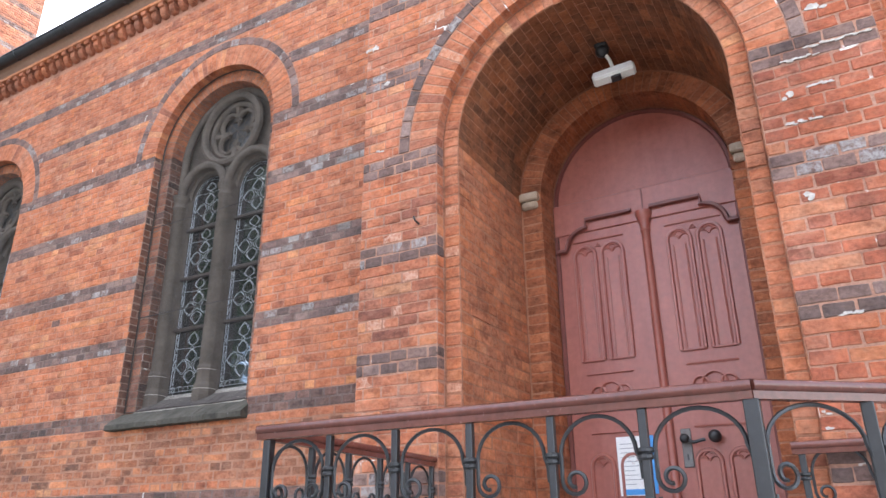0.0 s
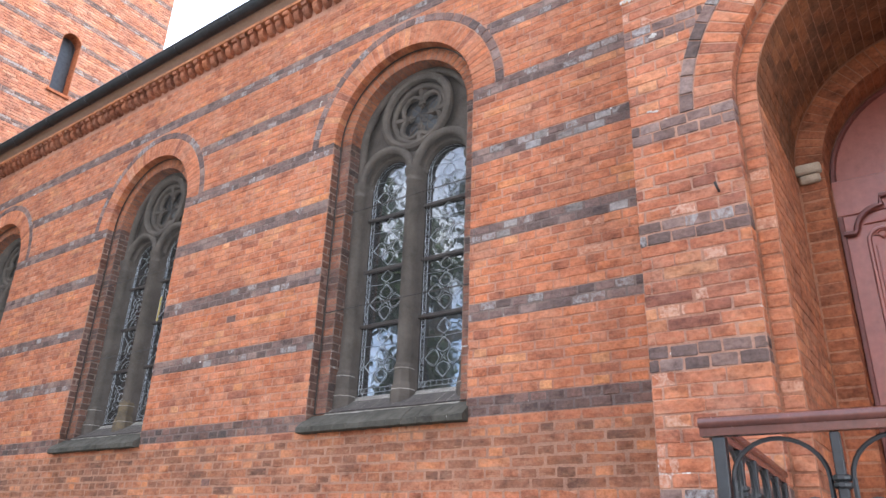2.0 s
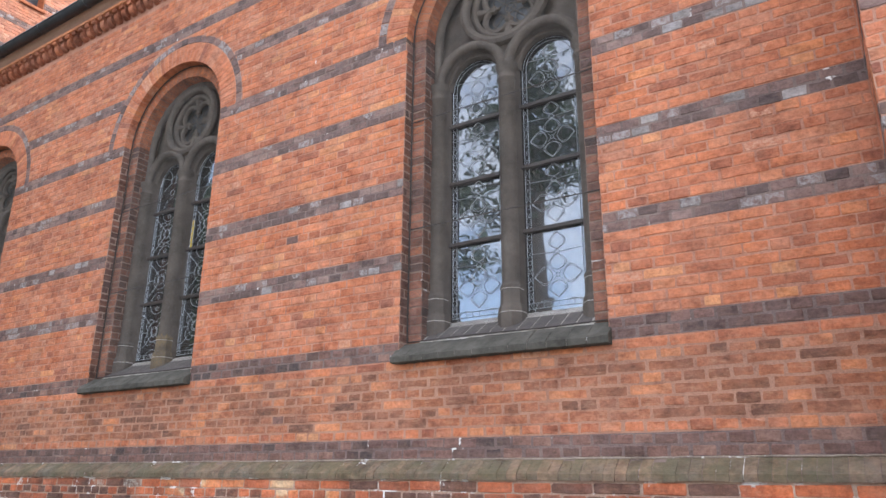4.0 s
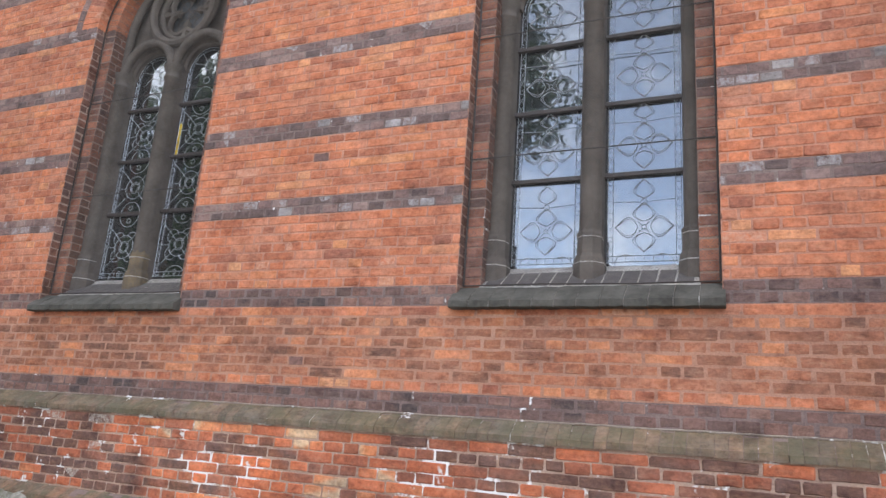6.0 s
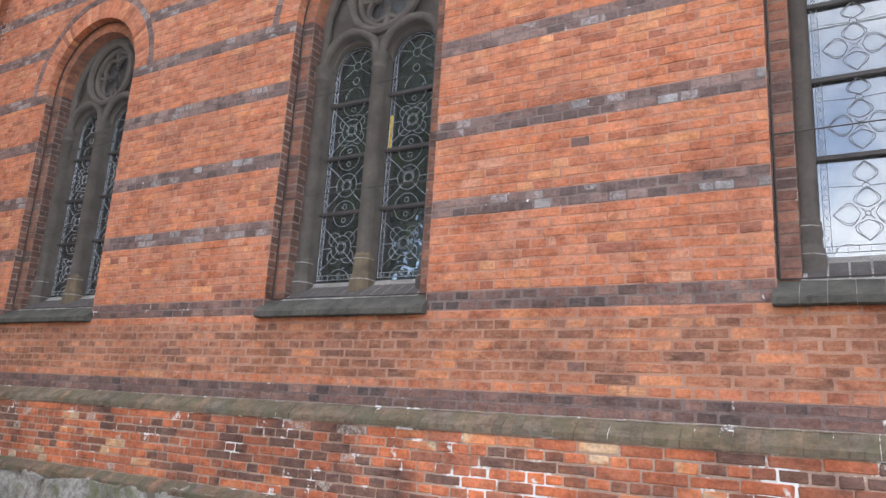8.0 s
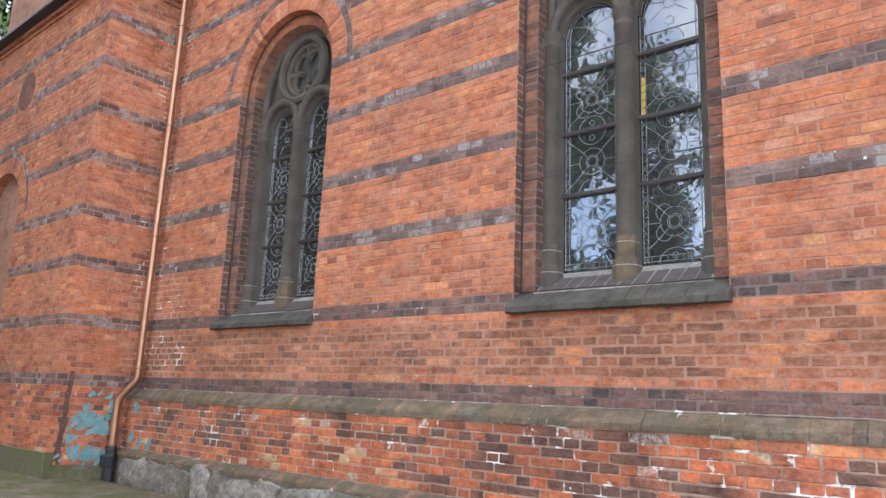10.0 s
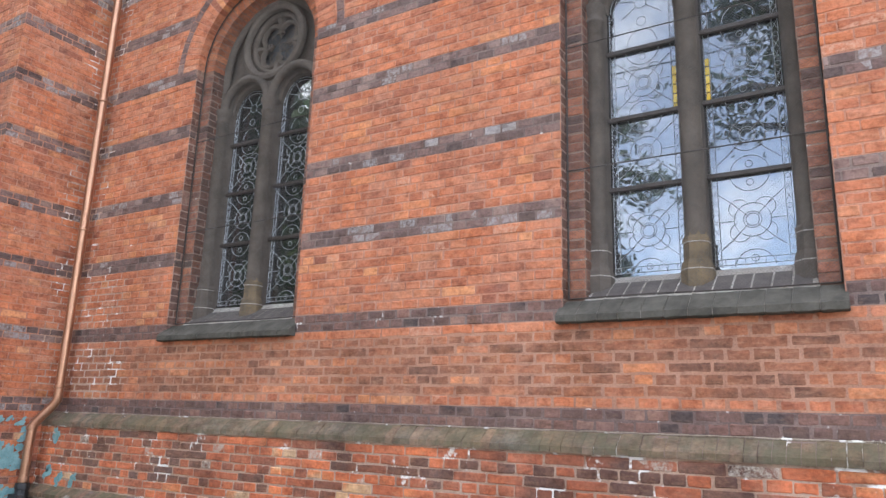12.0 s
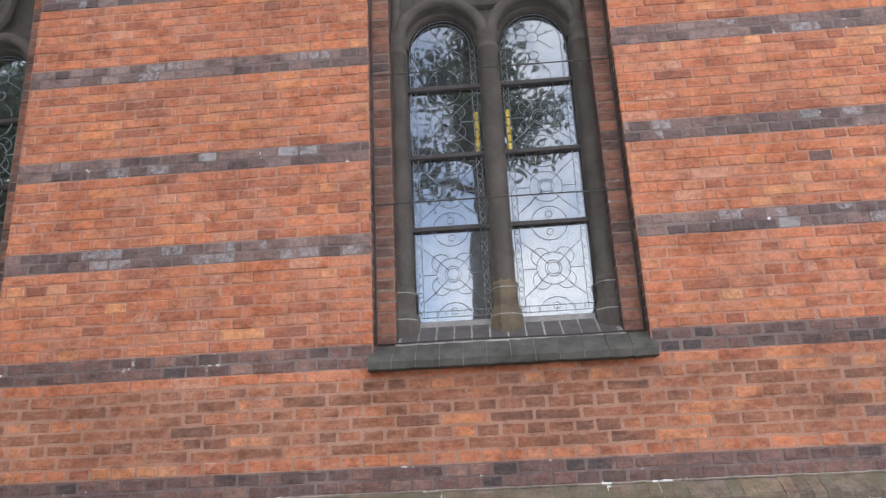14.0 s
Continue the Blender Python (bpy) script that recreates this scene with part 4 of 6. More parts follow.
    prism(bm, [(-0.064, 1.906), (-0.078, 1.910), (-0.080, 1.950), (-0.069, 1.962), (0.0, 2.016), (0.085, 2.073), (0.12, 2.07), (0.12, 1.906)], -0.935, 0.93)
    for v in bm.verts:
        v.co = Vector((v.co.y, v.co.x, v.co.z))
    part("sill_joint", bm, MAT_MORTAR_BED, win)
    bm = bmesh.new()
    f0, f1 = (0.085, 2.076), (GLASS + 0.002, 2.302)
    a = [bm.verts.new(p) for p in ((-0.78, *f0), (0.78, *f0), (0.78, *f1), (-0.78, *f1), (-0.78, f1[0], 1.95), (0.78, f1[0], 1.95))]
    for q in ((0, 1, 2, 3), (0, 4, 5, 1)):
        bm.faces.new([a[i] for i in q])
    part("sill_bed", bm, MAT_MORTAR_SILL, win, "pale grey mortar bed")
    pl = Pile()
    out = Vector((0, f0[1] - f1[1], f1[0] - f0[0])).normalized()
    for i in range(12):
        x = -0.745 + i * 0.1245
        f = lambda t: (f0[0] + (f1[0] - f0[0]) * t, f0[1] + (f1[1] - f0[1]) * t)
        e = [rng.uniform(-0.004, 0.004) for _ in range(4)]
        c = [(x, *f(0.08)), (x + 0.113, *f(0.08)), (x + 0.113 + e[0], *f(0.72 + e[1])), (x + e[2], *f(0.72 + e[3]))]
        pl.piece([Vector(p) + out * 0.004 for p in c], 0.007, 0, out=out)
    pl.put("sill_tile", [MAT_SILL_TILE], win, "")
    return win


build_window("window_1", True).matrix_basis = pose(WINDOWS[0], 0, 0)
window = build_window("window_2", False)
copy_thing(window, pose(WINDOWS[2], 0, 0)).name = "window_3"
window.matrix_basis = pose(WINDOWS[1], 0, 0)

# ---- porch ----
PX0, PX1, PTOP = X_PORCH, 2 * PC - X_PORCH, 6.0
BARREL, INNER = 0.95, 0.76
bm = bmesh.new()
arch_wall(bm, PX0 + 0.004, PX1 - 0.004, GROUND - 0.2, PTOP, PORCH_Y + 0.0038, -0.708, [(PC, P_HALF + 0.004, 0.42, P_SPRING)])
wall_porch = tagged(part("wall_porch", bm, MAT_MORTAR_PORCH, None), "projecting brick porch wall with a deep round-arched doorway", "wall", kind="structure")
bm = bmesh.new()
arch_wall(bm, PX0 + 0.004, PX1 - 0.004, GROUND - 0.2, PTOP, -0.708, 0.43, [(PC, BARREL - 0.0025, 0.42, P_SPRING)], 20)
part("barrel", bm, MAT_MORTAR_RUST, wall_porch)
bm = bmesh.new()
arch_wall(bm, PC - 1.3, PC + 1.3, GROUND - 0.2, PTOP - 0.4, 0.43, 0.80, [(PC, INNER + 0.003, 0.42, P_SPRING)], 20)
part("inner_jamb", bm, MAT_MORTAR_RUST, wall_porch)
bm = bmesh.new()
prism(bm, [(PX0 - 0.1, PTOP), (PX1 + 0.1, PTOP), (PC, PTOP + 1.5)], PORCH_Y - 0.05, 0.2)
tagged(part("roof_porch", bm, MAT_ROOF, None), "small slate gable roof over the church porch", "roof", kind="structure")
bm = bmesh.new()
box(bm, 3.2, 6.4, -2.65, 0.80, GROUND - 0.2, 0.42, 0.02)
tagged(part("landing", bm, MAT_SLAB, None), "raised stone landing in front of the church door", "landing", kind="structure")
bm = bmesh.new()
for i in range(3):
    box(bm, 6.4 + 0.3 * i, 6.7 + 0.3 * i, -2.65, -0.9, GROUND - 0.2, 0.42 - 0.175 * (i + 1) + 0.005, 0.01)
tagged(part("steps", bm, MAT_SLAB, None), "three stone steps up to the landing", "steps", kind="structure")

# ---- transept and tower ----
TX0, TY = -19.0, -1.06
T_DOOR = (-15.0, 0.80, 1.2, 3.75)
bm = bmesh.new()
arch_wall(bm, TX0, X_CORNER - 0.004, GROUND - 0.3, 7.15, TY + 0.004, TY + 0.35, [T_DOOR])
box(bm, X_CORNER - 0.35, X_CORNER - 0.004, TY + 0.35, 0.7, GROUND - 0.3, 7.15)
wall_transept = tagged(part("wall_transept", bm, MAT_MORTAR, None), "projecting brick transept corner with dark bands", "wall", kind="structure")
# black sheet behind the arch puts the recess's shade into its colour
bm = bmesh.new()
prism(bm, [(TX0, GROUND), (X_CORNER - 0.4, GROUND), (X_CORNER - 0.4, 6.9), (TX0, 6.9)], TY + 0.6, TY + 0.7)
part("recess_back", bm, MAT_DULL, wall_transept)
bm = bmesh.new()
for k in range(-8, 62):
    w = 0.22 + 0.14 * noise.noise((k * 0.31, 5.7, 0)) + rng.uniform(-0.05, 0.05)
    box(bm, X_CORNER - 0.0039, X_CORNER - 0.0028, -w, 0.0, Z0 + k * COURSE + 0.001, Z0 + (k + 1) * COURSE - 0.001)
part("salt_pointing", bm, MAT_MORTAR_PALE, wall_transept, "whitish salt-stained joints")
bm = bmesh.new()
box(bm, TX0, X_CORNER + 0.025, TY - 0.025, 0.9, 6.98, 7.03, 0.004)
box(bm, TX0, X_CORNER + 0.05, TY - 0.05, 0.9, 7.08, 7.15, 0.004)
tagged(part("cornice_transept", bm, MAT_RED, None), "plain thin brick cornice along the transept eaves", "cornice", kind="structure")
bm = bmesh.new()
box(bm, TX0, X_CORNER + 0.18, TY - 0.20, 0.9, 7.155, 7.21, 0.01)
tagged(part("roof_transept", bm, MAT_GUTTER, None), "flat dark metal roof edge over the transept", "roof", kind="structure")
TW_X, TW_Y0, TW_Y1 = -12.8, -0.9, 4.1
bm = bmesh.new()
box(bm, TW_X - 4, TW_X - 0.010, TW_Y0, TW_Y1, GROUND, 11.2)
box(bm, TW_X - 4, TW_X - 0.010, TW_Y0, 1.42, 11.2, 13.0)
box(bm, TW_X - 4, TW_X - 0.010, 1.90, TW_Y1, 11.2, 13.0)
box(bm, TW_X - 4, TW_X - 0.35, 1.42, 1.90, 11.2, 13.0)
box(bm, TW_X - 4, TW_X - 0.010, TW_Y0, TW_Y1, 13.0, 24)
tower = tagged(part("tower", bm, MAT_MORTAR_LOW, None), "tall brick church tower with a slit window", "tower", kind="structure")

# ---- eaves: corbels, cornice, gutter ----
bm = bmesh.new()
box(bm, X_CORNER, X_PORCH + 8, -0.150, 0.2, EAVES + 0.252, EAVES + 0.300, 0.006)
cornice = tagged(part("cornice_nave", bm, MAT_RED, None), "brick cornice with a row of rounded corbels under the eaves", "cornice", kind="structure")
bm = bmesh.new()
prism(bm, [(-0.140, EAVES + 0.301), (-0.150, EAVES + 0.33), (-0.172, EAVES + 0.39), (-0.205, EAVES + 0.44), (-0.235, EAVES + 0.475), (-0.235, EAVES + 0.50), (0.1, EAVES + 0.50), (0.1, EAVES + 0.301)], X_CORNER, X_PORCH + 8)
for v in bm.verts:
    v.co = Vector((v.co.y, v.co.x, v.co.z))
part("cove", bm, MAT_COVE, cornice, "plain tan rendered cove under the gutter")
bm = bmesh.new()
prof = [(0.0, -0.005), (-0.035, 0.0), (-0.066, 0.018), (-0.090, 0.050), (-0.098, 0.085), (-0.098, 0.118), (-0.128, 0.124), (-0.136, 0.150), (-0.136, 0.174), (0.0, 0.174)]
a = [bm.verts.new((-0.044, y, z)) for y, z in prof]
b = [bm.verts.new((0.044, y, z)) for y, z in prof]
bm.faces.new(a[::-1])
bm.faces.new(b)
for i in range(len(prof)):
    j = (i + 1) % len(prof)
    bm.faces.new((a[i], a[j], b[j], b[i]))
first = part("corbel", bm, MAT_CORBEL, cornice)
first.location = (X_CORNER + 0.1, 0, EAVES + 0.076)
for i in range(1, 92):
    o = new("corbel", first.data)
    o.parent, o.location = cornice, (X_CORNER + 0.1 + 0.168 * i, rng.uniform(-0.003, 0.003), EAVES + 0.076 + rng.uniform(-0.002, 0.002))
gutter = thing("gutter", "dark half-round metal gutter along the church eaves", "gutter", at=(-4, -0.25, EAVES + 0.5))
n, r = 10, 0.085
for xa, xb in [(X_CORNER - 0.1 + 2.4 * i, X_CORNER - 0.1 + 2.4 * (i + 1)) for i in range(9)]:
    bm = bmesh.new()
    ring = lambda x, rr: [bm.verts.new((x + 4, rr * math.cos(math.pi + math.pi * i / n), rr * math.sin(math.pi + math.pi * i / n))) for i in range(n + 1)]
    o0, o1, i0, i1 = ring(xa, r), ring(xb, r), ring(xa, r - 0.008), ring(xb, r - 0.008)
    for i in range(n):
        bm.faces.new((o0[i], o0[i + 1], o1[i + 1], o1[i]))
        bm.faces.new((i0[i + 1], i0[i], i1[i], i1[i + 1]))
    for q in (0, n):
        bm.faces.new((o0[q], o1[q], i1[q], i0[q]))
    smooth(part("trough", bm, MAT_GUTTER, gutter))
bm = bmesh.new()
tube(bm, [(X_CORNER + 3.9, -0.085, 0.005), (X_PORCH + 12, -0.085, 0.005)], 0.014, 6)
part("bead", bm, MAT_GUTTER, gutter)
for i in range(18):
    bm = bmesh.new()
    tube(bm, [(X_CORNER + 4.5 + 1.2 * i, 0.092 * math.cos(q), 0.092 * math.sin(q)) for q in [math.pi + math.pi * j / 8 for j in range(9)]], 0.009, 4)
    part("bracket", bm, MAT_GUTTER, gutter)

# ---- downpipe ----
PIPE_X, PIPE_Y = X_CORNER + 0.30, -0.13
pipe = thing("downpipe", "shiny aged copper downpipe with a black cast-iron foot", "downpipe", at=(PIPE_X, PIPE_Y, GROUND))
bm = bmesh.new()
gz = -GROUND
tube(bm, [(0, -0.10, 7.45 + gz), (0, -0.06, 7.30 + gz), (0, 0, 7.1 + gz), (0, 0, 6 + gz), (0, 0, 4 + gz), (0, 0, 1.32 + gz), (0, 0, 1.27 + gz), (-0.03, -0.03, 1.20 + gz), (-0.13, -0.12, 1.04 + gz), (-0.16, -0.15, 0.97 + gz), (-0.16, -0.15, 0.92 + gz), (-0.17, -0.15, 0.34 + gz)], 0.05, 14)
body = smooth(part("pipe", bm, MAT_COPPER, pipe))
for z in (6.55, 4.95, 3.28, 1.42):
    bm = bmesh.new()
    lathe(bm, [(0.052, z - 0.02 + gz), (0.062, z - 0.012 + gz), (0.062, z + 0.012 + gz), (0.052, z + 0.02 + gz)], 0, 0, 14)
    box(bm, -0.012, 0.012, 0.04, 0.14, z - 0.012 + gz, z + 0.012 + gz)
    part("pipe_clip", bm, MAT_COPPER, pipe)
for z in (0.96, 0.40):
    bm = bmesh.new()
    lathe(bm, [(0.052, z - 0.03 + gz), (0.058, z - 0.02 + gz), (0.058, z + 0.02 + gz), (0.052, z + 0.03 + gz)], -0.165, -0.15, 14)
    part("sleeve", bm, MAT_COPPER, pipe)
bm = bmesh.new()
lathe(bm, [(0.066, -0.02), (0.066, 0.30 + gz), (0.074, 0.31 + gz), (0.074, 0.36 + gz), (0.06, 0.37 + gz)], -0.17, -0.15, 12)
box(bm, -0.27, -0.07, -0.24, -0.16, 0.12 + gz, 0.25 + gz, 0.01)
part("iron_foot", bm, MAT_DULL, pipe, "black cast-iron stand pipe")

# ---- door ----
DY = 0.70
door = thing("door_1", "closed maroon panelled double church door with carved tracery", "door", "structure", at=(PC, DY, 0.42))


def dpart(name, bm, mat, parent=None, label=""):
    for v in bm.verts:
        v.co -= Vector((PC, DY, 0.42))
    return part(name, bm, mat, parent or door, label)


bm = bmesh.new()
prism(bm, [(p[0], p[2]) for p in arc(PC, P_SPRING, INNER - 0.005, 0, 180, 24)], DY + 0.035, DY + 0.08)
dpart("tympanum", bm, MAT_DOOR, None, "plain maroon boarded arch panel")
bm = bmesh.new()
tube(bm, arc(PC, P_SPRING, INNER - 0.02, 0, 180, 26, DY + 0.03), 0.022, 6)
smooth(dpart("arch_bead", bm, MAT_DOOR_DARK))
bm = bmesh.new()
box(bm, PC - INNER + 0.004, PC + INNER - 0.004, DY - 0.012, DY + 0.06, 3.30, P_SPRING, 0.006)
dpart("transom", bm, MAT_DOOR)
bm = bmesh.new()
box(bm, PC + 0.014, PC + 0.026, DY - 0.016, DY - 0.008, 3.40, P_SPRING - 0.01)
dpart("transom_bead", bm, MAT_DOOR_DARK)
for s in (-1, 1):
    bm = bmesh.new()
    xa, xb = sorted((PC + s * 0.012, PC + s * (INNER - 0.01)))
    box(bm, xa, xb, DY + 0.002, DY + 0.07, 0.43, 3.30, 0.004)
    leaf = dpart("door_leaf", bm, MAT_DOOR)
    # carved head moulding with a stepped, rounded shoulder
    pts = [(s * 0.075, 3.40)]
    pts += [(s * 0.47, 3.40), (s * 0.47, 3.33)]
    pts += [(s * (0.47 + 0.18 * math.sin(radians(a))), 3.33 - 0.18 * (1 - math.cos(radians(a)))) for a in (10, 25, 40, 55, 70, 85)]
    pts += [(s * 0.655, 3.15), (s * 0.735, 3.15)]
    bm = bmesh.new()
    tube(bm, [(PC + x, DY - 0.03, z) for x, z in pts], 0.021, 6)
    dpart("head_moulding", bm, MAT_DOOR_DARK, leaf, "dark carved head moulding")
    # upper lancet panels
    for cx in (0.27, 0.50):
        px, w = PC + s * cx, 0.088
        bm = bmesh.new()
        tube(bm, [(px - w, DY - 0.008, 2.19), (px - w, DY - 0.008, 3.075)] + arc(px, 3.075, w, 180, 0, 14, DY - 0.008)[1:] + [(px + w, DY - 0.008, 2.19)], 0.015, 6)
        tube(bm, [(px - w, DY - 0.006, 2.19), (px + w, DY - 0.006, 2.19)], 0.010, 6)
        for q in (-1, 1):
            tube(bm, arc(px + q * w * 0.52, 3.075, w * 0.5, 90 - q * 90, 90 + q * 80, 8, DY - 0.006), 0.009, 5)
        tube(bm, arc(px, 3.11, w * 0.42, 0, 180, 8, DY - 0.006), 0.009, 5)
        smooth(dpart("lancet_moulding", bm, MAT_DOOR, leaf))
        bm = bmesh.new()
        for q in (-1, 1):
            tube(bm, [(px + q * w * 0.55, DY - 0.006, 2.21), (px + q * w * 0.55, DY - 0.006, 3.035)], 0.008, 5)
        dpart("inner_bead", bm, MAT_DOOR, leaf)
        bm = bmesh.new()
        prism(bm, [(px - w + 0.01, 2.20), (px + w - 0.01, 2.20)] + [(p[0], p[2]) for p in arc(px, 3.075, w - 0.012, 0, 180, 10)], DY - 0.002, DY + 0.01)
        dpart("panel", bm, MAT_DOOR, leaf)
    bm = bmesh.new()
    tube(bm, [(PC + s * 0.17, DY - 0.004, 3.215), (PC + s * 0.60, DY - 0.004, 3.215)], 0.008, 5)
    tube(bm, [(PC + s * 0.385, DY - 0.004, 3.185), (PC + s * 0.36, DY - 0.004, 3.150), (PC + s * 0.41, DY - 0.004, 3.150), (PC + s * 0.385, DY - 0.004, 3.185)], 0.006, 4)
    dpart("panel_bead", bm, MAT_DOOR, leaf)
    # trefoil lock panel
    for base in (1.93,):
        bm = bmesh.new()
        for q, rr in ((-0.10, 0.055), (0, 0.085), (0.10, 0.055)):
            tube(bm, arc(PC + s * 0.385 + q, base, rr, 0, 180, 12, DY - 0.008), 0.012, 5)
        tube(bm, [(PC + s * 0.20, DY - 0.006, base + 0.155), (PC + s * 0.57, DY - 0.006, base + 0.155)], 0.008, 5)
        tube(bm, [(PC + s * 0.20, DY - 0.006, base - 0.30), (PC + s * 0.57, DY - 0.006, base - 0.30)], 0.008, 5)
        smooth(dpart("trefoil_moulding", bm, MAT_DOOR, leaf))
    # lower lancet panels
    for cx in (0.27, 0.50):
        px, w = PC + s * cx, 0.085
        bm = bmesh.new()
        tube(bm, [(px - w, DY - 0.008, 0.65), (px - w, DY - 0.008, 1.38)] + arc(px, 1.38, w, 180, 0, 14, DY - 0.008)[1:] + [(px + w, DY - 0.008, 0.65)], 0.015, 6)
        for q in (-1, 1):
            tube(bm, arc(px + q * w * 0.52, 1.38, w * 0.5, 90 - q * 90, 90 + q * 80, 8, DY - 0.006), 0.009, 5)
        tube(bm, arc(px, 1.415, w * 0.42, 0, 180, 8, DY - 0.006), 0.009, 5)
        smooth(dpart("lancet_moulding", bm, MAT_DOOR, leaf))
bm = bmesh.new()
lathe(bm, [(0.045, 0.44), (0.045, 0.6), (0.032, 0.63), (0.032, 3.18), (0.042, 3.20), (0.034, 3.22), (0.05, 3.29), (0.07, 3.34), (0.07, 3.37)], PC + 0.02, DY - 0.01, 12)
smooth(dpart("meeting_shaft", bm, MAT_DOOR, None, "turned maroon meeting shaft with a small capital"))
for q in (-1, 1):
    bm = bmesh.new()
    box(bm, PC + q * (INNER - 0.02) - 0.018, PC + q * (INNER - 0.02) + 0.018, DY - 0.02, DY + 0.07, 0.43, 3.30, 0.006)
    dpart("door_frame", bm, MAT_DOOR_DARK)
for x, z, r in ((0.13, 1.545, 0.034), (0.34, 1.55, 0.045)):
    bm = bmesh.new()
    bmesh.ops.create_uvsphere(bm, u_segments=14, v_segments=8, radius=r, matrix=pose(PC + x, DY - 0.07, z))
    tube(bm, [(PC + x, DY - 0.06, z), (PC + x, DY + 0.01, z)], 0.014, 8)
    smooth(dpart("door_knob", bm, MAT_DULL, None, "round black iron knob"))
bm = bmesh.new()
tube(bm, [(PC + 0.13, DY - 0.06, 1.54), (PC + 0.19, DY - 0.065, 1.515), (PC + 0.25, DY - 0.06, 1.53), (PC + 0.27, DY - 0.06, 1.53)], 0.012, 7)
smooth(dpart("door_handle", bm, MAT_DULL, None, "curved black iron lever handle"))
bm = bmesh.new()
box(bm, PC + 0.095, PC + 0.165, DY - 0.012, DY + 0.004, 1.35, 1.62, 0.004)
plate = dpart("key_plate", bm, MAT_PLATE, None, "long dull grey metal key plate")
bm = bmesh.new()
box(bm, PC + 0.124, PC + 0.136, DY - 0.016, DY - 0.012, 1.40, 1.44)
dpart("keyhole", bm, MAT_DULL, plate)

notice = thing("notice", "white paper notice with blue footer pinned on the door", "notice", at=(PC - 0.24, DY - 0.014, 1.38))
bm = bmesh.new()
box(bm, -0.145, 0.06, 0, 0.004, -0.21, 0.21)
part("sheet", bm, MAT_PAPER, notice)
bm = bmesh.new()
box(bm, -0.11, 0.058, -0.002, 0.0, -0.205, -0.165)
part("footer", bm, MAT_BLUE, notice, "blue printed footer")
bm = bmesh.new()
box(bm, 0.09, 0.135, 0, 0.004, -0.20, 0.21)
box(bm, 0.10, 0.135, -0.002, 0.0, -0.05, 0.16)
part("side_sheet", bm, [MAT_BLUE], notice, "narrow blue and white leaflet")
for i in range(10):
    bm = bmesh.new()
    box(bm, -0.12, -0.12 + 0.10 + 0.05 * ((i * 7) % 3) / 2, -0.0015, 0.0, 0.155 - i * 0.032, 0.160 - i * 0.032)
    part("print_line", bm, MAT_INK, notice)

# ---- lamp under the vault ----
lamp = thing("flood_lamp", "white rectangular flood lamp hanging on a bracket under the vault", "lamp", at=(PC + 0.035, -0.05, P_SPRING + BARREL - 0.005))
bm = bmesh.new()
bmesh.ops.create_uvsphere(bm, u_segments=16, v_segments=10, radius=0.055, matrix=pose(-0.02, 0, -0.05))
box(bm, -0.07, 0.03, -0.05, 0.05, -0.03, 0.03, 0.01)
smooth(part("mount", bm, MAT_DULL, lamp, "black swivel mount"))
bm = bmesh.new()
tube(bm, [(0, 0.0, -0.08), (0.02, 0.05, -0.12), (0.03, 0.07, -0.17)], 0.015, 8)
part("arm", bm, MAT_WHITE, lamp)
bm = bmesh.new()
box(bm, -0.17, 0.17, -0.045, 0.045, -0.05, 0.05, 0.018)
head = part("housing", bm, MAT_WHITE, lamp, "white enamelled housing")
head.matrix_basis = pose(0.03, 0.10, -0.225, -25, -8, 8)
bm = bmesh.new()
box(bm, -0.155, 0.155, -0.05, -0.044, -0.04, 0.04, 0.004)
part("lens", bm, MAT_PAPER, head)
bm = bmesh.new()
box(bm, -0.03, 0.05, -0.03, 0.03, -0.075, -0.05, 0.008)
part("sensor", bm, MAT_DULL, head)

# ---- railing ----
railing = thing("railing", "black wrought-iron landing railing with scrolls and brown handrail", "railing", at=(4.4, -2.49, 0.42))
RO = Vector((4.4, -2.49, 0.42))
RAIL_TOP = 1.374


def rpart(name, bm, mat, label=""):
    for v in bm.verts:
        v.co -= RO
    return part(name, bm, mat, railing, label)


def handrail(p, q):
    p, q = Vector(p), Vector(q)
    d = (q - p).normalized()
    side = Vector((d.y, -d.x, 0))
    prof = [(-0.020, -0.060), (0.020, -0.060), (0.021, -0.036), (0.030, -0.032), (0.034, -0.020), (0.030, -0.006), (0.016, 0), (-0.016, 0), (-0.030, -0.006), (-0.034, -0.020), (-0.030, -0.032), (-0.021, -0.036)]
    bm = bmesh.new()
    a = [bm.verts.new(p + side * u + Vector((0, 0, w))) for u, w in prof]
    b = [bm.verts.new(q + side * u + Vector((0, 0, w))) for u, w in prof]
    bm.faces.new(a)
    bm.faces.new(b[::-1])
    for i in range(len(prof)):
        j = (i + 1) % len(prof)
        bm.faces.new((a[i], b[i], b[j], a[j]))
    smooth(rpart("handrail", bm, MAT_RAIL, "brown moulded handrail"), 50)


def post(x, y, top, thick=0.018):
    bm = bmesh.new()
    box(bm, x - thick, x + thick, y - thick, y + thick, 0.42, top, 0.003)
    ob = rpart("post", bm, MAT_IRON)
    for z in ((1.165, 1.185) if thick < 0.018 else ()):
        bm = bmesh.new()
        lathe(bm, [(0.021, z - 0.009), (0.026, z - 0.004), (0.026, z + 0.004), (0.021, z + 0.009)], x, y, 10)
        for v in bm.verts:
            v.co -= RO
        part("collar", bm, MAT_IRON, ob)


